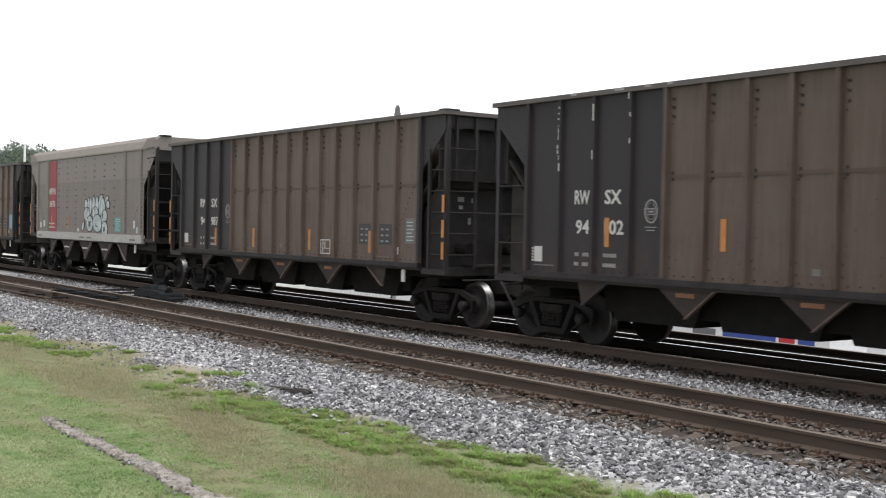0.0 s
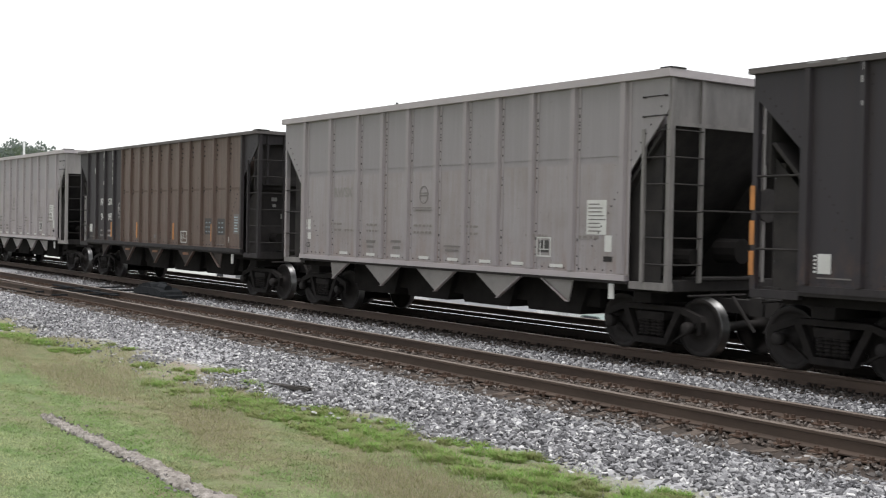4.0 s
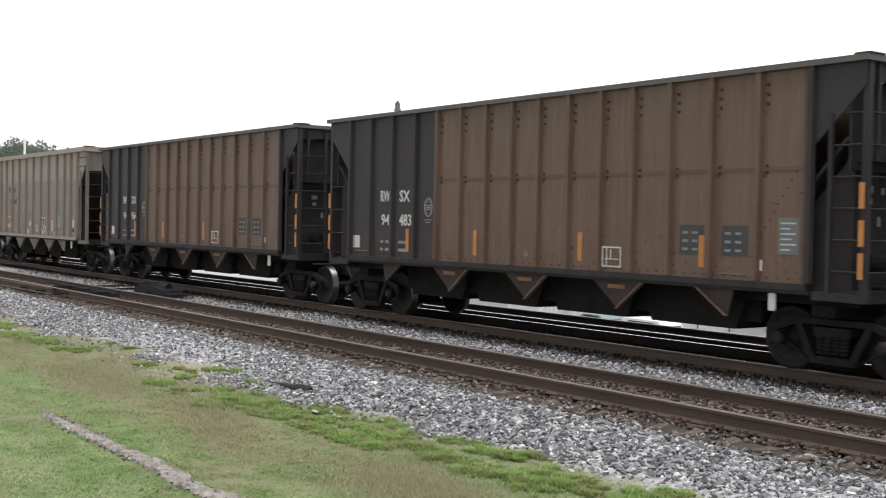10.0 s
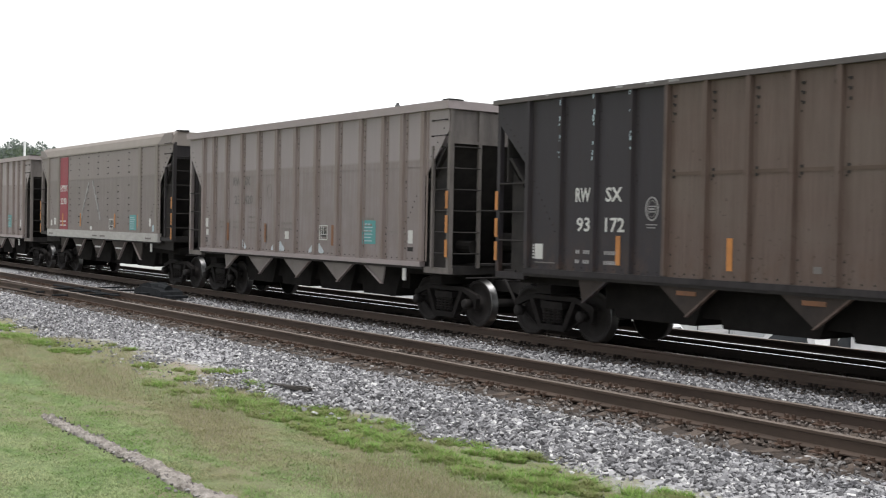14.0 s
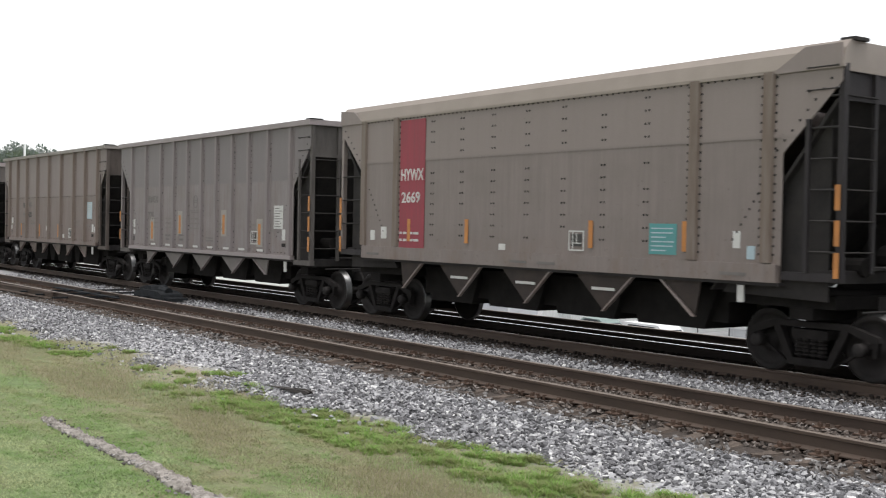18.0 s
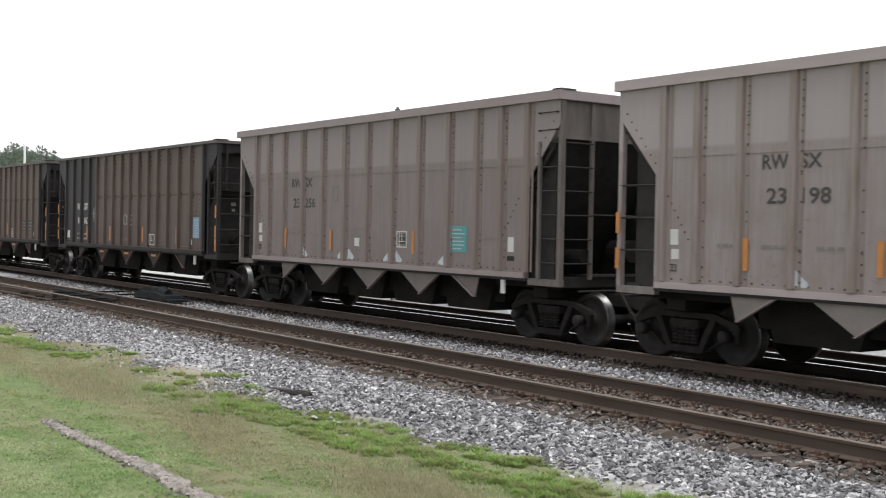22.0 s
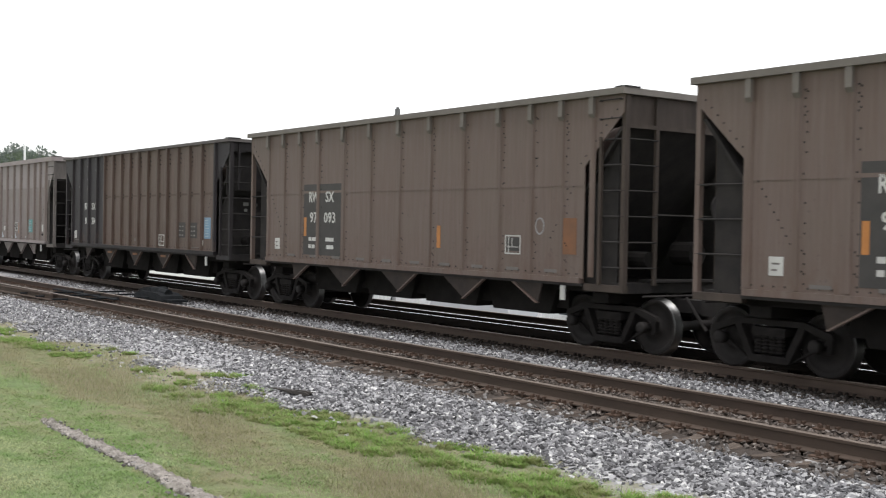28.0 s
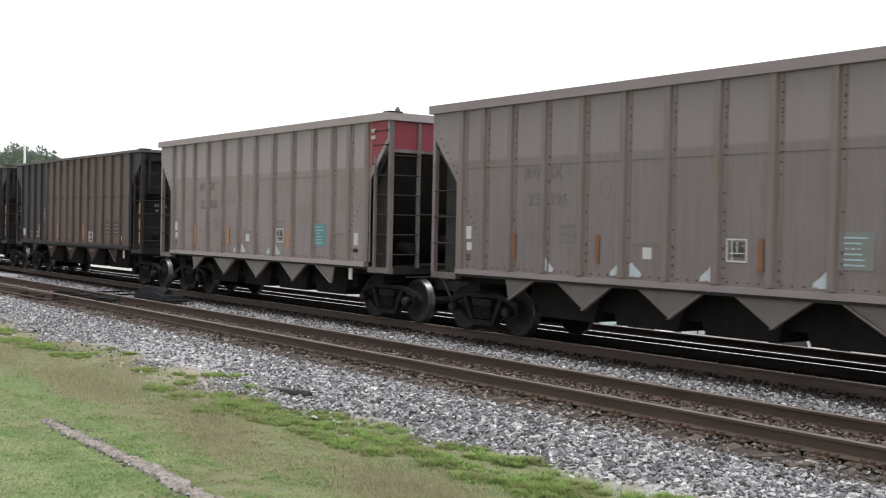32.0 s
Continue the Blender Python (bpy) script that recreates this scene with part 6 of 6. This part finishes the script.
def lawn():
    rng = np.random.default_rng(12)
    pts = []
    for x0, x1, y0, y1, per in ((-15, -6.5, 2.2, 8.4, 2900), (-24, -15, 2.5, 8.2, 1700), (-40, -24, 3.0, 7.6, 420), (-6.5, 4, 0.5, 8.2, 120), (-15, -6.5, -1, 2.2, 120)):
        n = int((x1 - x0) * (y1 - y0) * per)
        pts.append(np.stack([rng.uniform(x0, x1, n), rng.uniform(y0, y1, n)], 1))
    xy = np.concatenate(pts)
    x, y = xy[:, 0], xy[:, 1]
    edge = 7.75 + 0.4 * np.sin(x * 0.9) * np.sin(x * 0.37 + 1) + 0.35 * np.clip((x + 15) / 2, 0, 1)
    keep = rng.random(len(xy)) < np.clip((edge - y) / 1.0 + 0.2, 0.0, 1)
    # trodden sandy patches before the ballast
    bare = np.zeros(len(xy), dtype=bool)
    for a, b, r in ((-18.3, 7.0, 0.55), (-16.9, 7.65, 0.6), (-16.0, 7.0, 0.45), (-16.9, 7.2, 0.5), (-19.6, 7.05, 0.4), (-26.8, 7.25, 0.6), (-21.2, 7.4, 0.5), (-13.8, 6.8, 0.4), (-15.2, 7.75, 0.4), (-12.0, 7.2, 0.3), (-11.2, 7.05, 0.35), (-9.8, 7.2, 0.3)):
        bare |= ((x - a) / (1.7 * r)) ** 2 + ((y - b) / (0.6 * r)) ** 2 < 1 + 0.5 * np.sin(7 * x + 5 * y)
    keep &= ~(bare & (rng.random(len(xy)) < 0.75))
    keep &= ~((abs(y - 4.52) < 0.09) & (x > -15.0) & (rng.random(len(xy)) < 0.82))
    xy = xy[keep]
    n = len(xy)
    tall = tufted(xy)
    h = rng.uniform(0.5, 1.0, n) * (0.016 + 0.028 * tall)
    s = np.stack([rng.uniform(0.007, 0.015, n), h * 2.4, h], 1)
    scatter("lawn_grass", BLADES, np.column_stack([xy, ground_at(xy) + rise(xy) - 0.008]), s, rng.uniform(0, 6.3, n), GRASS, "short mown grass, green with dry brown patches", "grass", None, 5)


def weeds():
    rng = np.random.default_rng(21)
    spots = [(-22.58, 8.01, .16), (-21.66, 8.1, .16), (-22.04, 7.23, .25), (-22.2, 7.58, .1), (-17.78, 8.17, .24), (-17.5, 8.4, .2), (-19.25, 7.46, .24), (-17.35, 7.43, .2), (-18.35, 7.71, .1), (-17.88, 7.77, .12),
             (-16.13, 6.74, .2), (-16.02, 7.05, .1), (-15.89, 8.04, .22), (-16.4, 8.1, .18), (-15.16, 7.22, .32), (-15.79, 7.38, .26), (-17.15, 6.86, .28), (-14.79, 6.68, .3), (-25.1, 6.84, .4), (-24.1, 7.05, .5), (-22.6, 6.99, .25), (-27.8, 7.34, .3)]
    x = -14.9
    while x < -7.0:
        for _ in range(5):
            spots.append((x + rng.uniform(-0.3, 0.3), 7.72 + 0.012 * (x + 11) + rng.uniform(-0.75, 0.45), rng.uniform(0.07, 0.25)))
        x += 0.38
    for _ in range(26):
        spots.append((rng.uniform(-40, -24), rng.uniform(6.6, 7.2), rng.uniform(0.2, 0.5)))
    pts, turns = [], []
    for x, y, r in spots:
        # each clump is a handful of tufts, and in each tuft the blades lean outwards from its root
        for _ in range(int(15 * (r / 0.2) ** 1.4) + 4):
            a, d = rng.uniform(0, 6.3), r * math.sqrt(rng.random()) * 1.1
            cx, cy, big = x + 1.4 * d * math.cos(a), y + 0.85 * d * math.sin(a), rng.uniform(0.5, 1.15) * (1.1 - 0.5 * d / r)
            m = int(95 * big)
            b, e = rng.uniform(0, 6.3, m), 0.055 * big * np.sqrt(rng.random(m)) * (1 + r)
            pts.append(np.stack([cx + e * np.cos(b), cy + e * np.sin(b), np.full(m, big * (0.8 + r))], 1))
            turns.append(b - math.pi / 2 + rng.normal(0, 0.5, m))
    p = np.concatenate(pts)
    n = len(p)
    h = rng.uniform(0.35, 1.0, n) * 0.105 * p[:, 2]
    s = np.stack([rng.uniform(0.006, 0.013, n), h * 1.5, h], 1)
    scatter("weed_clump", BLADES, np.column_stack([p[:, :2], ground_at(p[:, :2]) + rise(p[:, :2]) - 0.01]), s, np.concatenate(turns), WEED, "bushy green weeds along the edge of the ballast", "weeds", None, 6)


def stalks():
    """Thin uncut stalks with tan seed heads along the drier strip and among the weeds."""
    rng = np.random.default_rng(33)
    n = 80000
    x = -7.5 - 17.5 * rng.random(n) ** 1.3
    y = np.where(rng.random(n) < 0.6, 6.25 + rng.normal(0, 0.45, n), 7.4 + rng.normal(0, 0.4, n))
    keep = (y < 8.15) & (y > 4.9) & (np.sin(x * 1.3 + y * 2.1) + np.sin(x * 0.6 - y * 1.2 + 1) + rng.normal(0, 0.6, n) > -0.1)
    xy = np.column_stack([x, y])[keep]
    n = len(xy)
    h = rng.uniform(0.03, 0.085, n)
    s = np.stack([rng.uniform(0.003, 0.006, n), h * 1.3, h], 1)
    scatter("seed_stalk", BLADES, np.column_stack([xy, ground_at(xy) + rise(xy) - 0.008]), s, rng.uniform(0, 6.3, n), STALK, "thin uncut stalks with tan seed heads in the grass", "grass", None, 7)


STALK = leafy(island_material("dry_stalk", [(0.0, (0.27, 0.30, 0.13)), (0.4, (0.35, 0.33, 0.19)), (0.8, (0.40, 0.34, 0.245)), (1.0, (0.48, 0.43, 0.34))], 0.85), 0.45)
lawn(), weeds(), stalks()

# half-sunk strip of broken concrete in the lawn
strip = Shape()
rs = random.Random(3)
N, M = 300, 11
for k in range(N):
    x = -15.02 + k * 0.0225
    y = 4.46 + 0.08 * min(1, k / 120) + 0.05 * noise.noise(Vector((x * 1.1, 0, 5)))
    w = (0.070 + 0.085 * k / N) * (1 + 0.55 * noise.noise(Vector((x * 2.0, 3, 5))) + 0.35 * noise.noise(Vector((x * 7.0, 3, 5)))) + 0.02 * rs.random()
    g = level(y) + 0.05 * noise.noise(Vector((x * 0.35, y * 0.5, 1.7)))
    for j in range(M):
        t = 2 * j / (M - 1) - 1
        z = g + 0.040 * (1 - t ** 4) + 0.045 * noise.noise(Vector((x * 5, t * 1.7, 2))) + 0.035 * noise.noise(Vector((x * 16, t * 5, 4))) + 0.016 * (rs.random() - 0.5) - (0.08 if abs(t) == 1 else 0.0)
        strip.v.append((x + 0.014 * (rs.random() - 0.5), y + w * t + 0.014 * (rs.random() - 0.5), z))
strip.f = [(M * k + i, M * k + i + M, M * k + i + M + 1, M * k + i + 1) for k in range(N - 1) for i in range(M - 1)] + [tuple(range(M))]
solid("concrete_strip", strip, mottled("broken_concrete", (0.42, 0.385, 0.355), (0.12, 0.105, 0.090), 9, 34, 0.95, bump=0.9, dist=0.02), "half-buried strip of rough broken concrete in the lawn", "kerb")
rng = np.random.default_rng(77)
n = 620
at = np.column_stack([rng.uniform(-14.9, -8.4, n), 4.52 + rng.normal(0, 0.07, n)])
scatter("rubble", ROCKS, np.column_stack([at, ground_at(at) + rise(at) + 0.02]), rng.uniform(0.008, 0.028, (n, 1)) * np.ones((1, 3)), rng.uniform(0, 6.3, n), STAINED_STONE, "crumbled concrete lying along the strip", "rubble", rng.uniform(-1, 1, n), 78)

# splintered piece of a tie on the ballast: a thick torn end that runs out into slivers
plank = Shape()
for pts, y0, y1 in (([(-0.16, 0.0), (0.30, -0.012), (0.46, 0.012), (0.50, 0.045), (0.40, 0.075), (0.10, 0.066), (-0.14, 0.034)], -0.075, 0.01),
                    ([(-0.52, 0.012), (-0.20, 0.0), (0.34, 0.0), (0.44, 0.03), (0.20, 0.052), (-0.22, 0.034)], 0.012, 0.07),
                    ([(-0.62, 0.022), (-0.30, 0.010), (0.06, 0.02), (-0.1, 0.040), (-0.34, 0.036)], -0.055, -0.02),
                    ([(0.05, 0.055), (0.48, 0.062), (0.57, 0.084), (0.36, 0.098), (0.12, 0.082)], -0.045, 0.0)):
    plank.slab([(0.88 * x, 0.70 * z) for x, z in pts], y0, y1)
solid("wood_plank", plank, mottled("charred_wood", (0.020, 0.019, 0.019), (0.085, 0.075, 0.068), 5, 28, 0.85, 0, (1, 6, 6)),
      "dark splintered piece of tie on the ballast", "debris", at=(-15.35, 8.28, -0.42)).rotation_euler = (0, 0.03, 0.25)

# switch machine between the tracks, its rods, and the diverging rail
box = thing("switch_machine", "low black switch machine between the tracks", "switch machine", "", "", (-33.0, 13.2, -0.15))
BLACK = mottled("black_painted_iron", (0.008, 0.009, 0.010), (0.028, 0.030, 0.033), 7, 25, 0.8, gloss=0.12)
part("case", "sw1", lambda: Shape().slab([(-1.25, -0.04), (1.0, -0.04), (0.95, 0.12), (0.55, 0.19), (-0.6, 0.21), (-1.2, 0.10)], -0.32, 0.35), BLACK, box)
part("cover", "sw2", lambda: Shape().slab([(-0.75, 0.19), (0.05, 0.19), (-0.02, 0.31), (-0.25, 0.34), (-0.68, 0.30)], -0.26, 0.28), BLACK, box)
part("motor_cover", "sw4", lambda: Shape().rod((0.15, 0.0, 0.2), (0.75, 0.0, 0.17), 0.13, 10), BLACK, box)
part("junction_box", "sw5", lambda: Shape().slab([(-1.12, 0.08), (-0.82, 0.12), (-0.84, 0.26), (-1.05, 0.25)], -0.2, 0.12), BLACK, box)
part("base", "sw3", lambda: Shape().box(0.8, 1.5, -0.25, 0.3, -0.04, 0.03), BLACK, box)
for x in (0.0, -1.6, -3.2):
    part("throw_rod", ("sw", x), lambda: Shape().box(x - 0.06, x + 0.06, -3.2, 0.1, 0.0, 0.05), BLACK, box)
part("slide_plate", "sw8", lambda: Shape().box(-5.2, 0.6, -1.62, -1.42, 0.0, 0.035), BLACK, box)
div = thing("switch_rail", "short pale rail beside the near track", "rail", "", "structure", (0, 0, 0))
o = part("rail_head", "div1", lambda: rail_mesh(-24, 0), RAIL_SIDE, div)
o.matrix_basis = pose(-33.9, 10.27, -0.02, 0, 0, 1.7)

# wooded hill far off, and trees beyond the street
LEAF = island_material("far_foliage", [(0.0, (0.045, 0.068, 0.038)), (0.5, (0.075, 0.105, 0.056)), (1.0, (0.115, 0.145, 0.085))], 0.9)


def leaf_bases(k):
    rng = np.random.default_rng(31)
    out = []
    for _ in range(k):
        v = rng.normal(0, 0.5, (9, 3))
        f = np.array([[0, 1, 2], [3, 4, 5], [6, 7, 8]])
        out.append((v, f))
    return out


RIDGE = ((0, 0.34, 0.40, 0.47, 0.52, 0.573, 0.7, 1.0), (23, 26.0, 28.3, 26.8, 25.2, 23.6, 17, 5))


# leaf greens paled and greyed, so the colour itself carries the distance haze
HILL_LEAF = island_material("foliage_with_painted_haze", [(0.0, (0.095, 0.120, 0.105)), (0.5, (0.135, 0.165, 0.140)), (0.95, (0.185, 0.21, 0.185)), (1.0, (0.36, 0.35, 0.33))], 0.9)


def hill():
    rng = np.random.default_rng(40)
    n = 20000
    u = rng.random(n)
    a = np.radians(YAW - 26 + u * 14)
    d = rng.uniform(405, 450, n)
    top = np.interp(u, *RIDGE) + 0.7 * np.sin(u * 55) + 0.5 * np.sin(u * 140)
    z = -4 + (top + 4) * np.sqrt(rng.random(n))
    w = np.column_stack([-d * np.cos(a), d * np.sin(a), z])
    s = rng.uniform(0.45, 1.0, (n, 1)) * np.ones((1, 3))
    scatter("wooded_hill", leaf_bases(8), w, s, rng.uniform(0, 6.3, n), HILL_LEAF, "distant hill covered with green trees", "hill", rng.uniform(-1, 1, n), 41)
    m = Shape()
    k = 60
    for i in range(k + 1):
        uu = i / k
        b = math.radians(YAW - 26 + uu * 14)
        t = float(np.interp(uu, *RIDGE)) - 1.0
        for d, z in ((400, -5), (432, t), (600, -5)):
            m.v.append((-d * math.cos(b), d * math.sin(b), z))
    m.f = [(3 * i + j, 3 * i + j + 1, 3 * i + j + 4, 3 * i + j + 3) for i in range(k) for j in (0, 1)]
    solid("hill_slope", m, mottled("dark_green_slope", (0.04, 0.06, 0.028), (0.07, 0.095, 0.045), 0.05, 0.4, 0.95), "green slope under the far trees", "hill", kind="structure")


hill()


def tree(at, tall, spread, seed):
    r = np.random.default_rng(seed)
    t = thing("tree", "leafy green tree beyond the street", "tree", "trees beyond the street", "", at)
    BARK = mats.setdefault("bark", mottled("bark", (0.09, 0.07, 0.055), (0.15, 0.12, 0.10), 3, 25, 0.95, 0, (4, 4, 0.6)))
    limbs = Shape()
    n = 8
    for j, (z, rr) in enumerate(((0, 0.28), (tall * 0.25, 0.2), (tall * 0.55, 0.12), (tall * 0.85, 0.03))):
        limbs.v += [(rr * math.cos(2 * math.pi * i / n), rr * math.sin(2 * math.pi * i / n), z) for i in range(n)]
        if j:
            k = (j - 1) * n
            limbs.f += [(k + i, k + (i + 1) % n, k + n + (i + 1) % n, k + n + i) for i in range(n)]
    tips = []
    for i in range(9):
        a, z = 2.4 * i, tall * (0.3 + 0.06 * i)
        e = (spread * 0.7 * math.cos(a), spread * 0.7 * math.sin(a), z + tall * 0.18)
        limbs.rod((0, 0, z), e, 0.05, 5)
        tips.append(e)
    part("trunk", ("trunk", seed), lambda: limbs, BARK, t)
    c = np.array(tips + [(0, 0, tall * 0.85)])
    pick = c[r.integers(0, len(c), 1500)] + r.normal(0, spread * 0.26, (1500, 3))
    ob = scatter("crown", leaf_bases(6), pick, r.uniform(0.12, 0.3, (1500, 1)) * np.ones((1, 3)), r.uniform(0, 6.3, 1500), LEAF, "green leaves", "", r.uniform(-1, 1, 1500), seed)
    ob.parent = t
    for key in ("kind", "category"):
        if key in ob:
            del ob[key]
    return t


for k, (x, y, h, s) in enumerate(((-44, 60, 9.5, 3.2), (-38, 58, 8.5, 3.0), (-31, 57, 9.0, 3.2), (-25, 56, 8.0, 3.0))):
    tree((x, y, -4.1), h, s, 60 + k)


# ---- what moves ----
def motions():
    # the way of the train in metres; the coupling slack runs in at 18 s
    run = ((0, 0), (4, 53.13), (8, 106.268), (12, 159.416), (16, 212.582), (17.2, 228.55), (18, 239.58), (19, 252.53), (20, 265.80), (24, 319.12), (28, 372.55), (32, 426.03))
    for car, at in CARS:
        walk(car, [(t, pose(at + s, CENTRE, 0)) for t, s in run])
    turn = math.degrees(13.31 / 30 / 0.485)
    for first in (0, 1):
        lead = WHEELS[first]
        x = lead.location.x
        walk(lead, [(k / 30, pose(x, 0, 0.485, 0, turn * k, 0)) for k in range(961)])
        for w in WHEELS[first + 2::2]:
            w.rotation_mode = "QUATERNION"
            keys = w.animation_data_create()
            keys.action = lead.animation_data.action
            keys.action_slot = lead.animation_data.action_slot
    walk(BOX_TRUCK, [(0, pose(-36.5, 40, GROUND)), (3.5, pose(-77.3, 40, GROUND)), (8, pose(-130, 40, GROUND)), (20, pose(-270, 40, GROUND)), (32, pose(-410, 40, GROUND))])


motions()
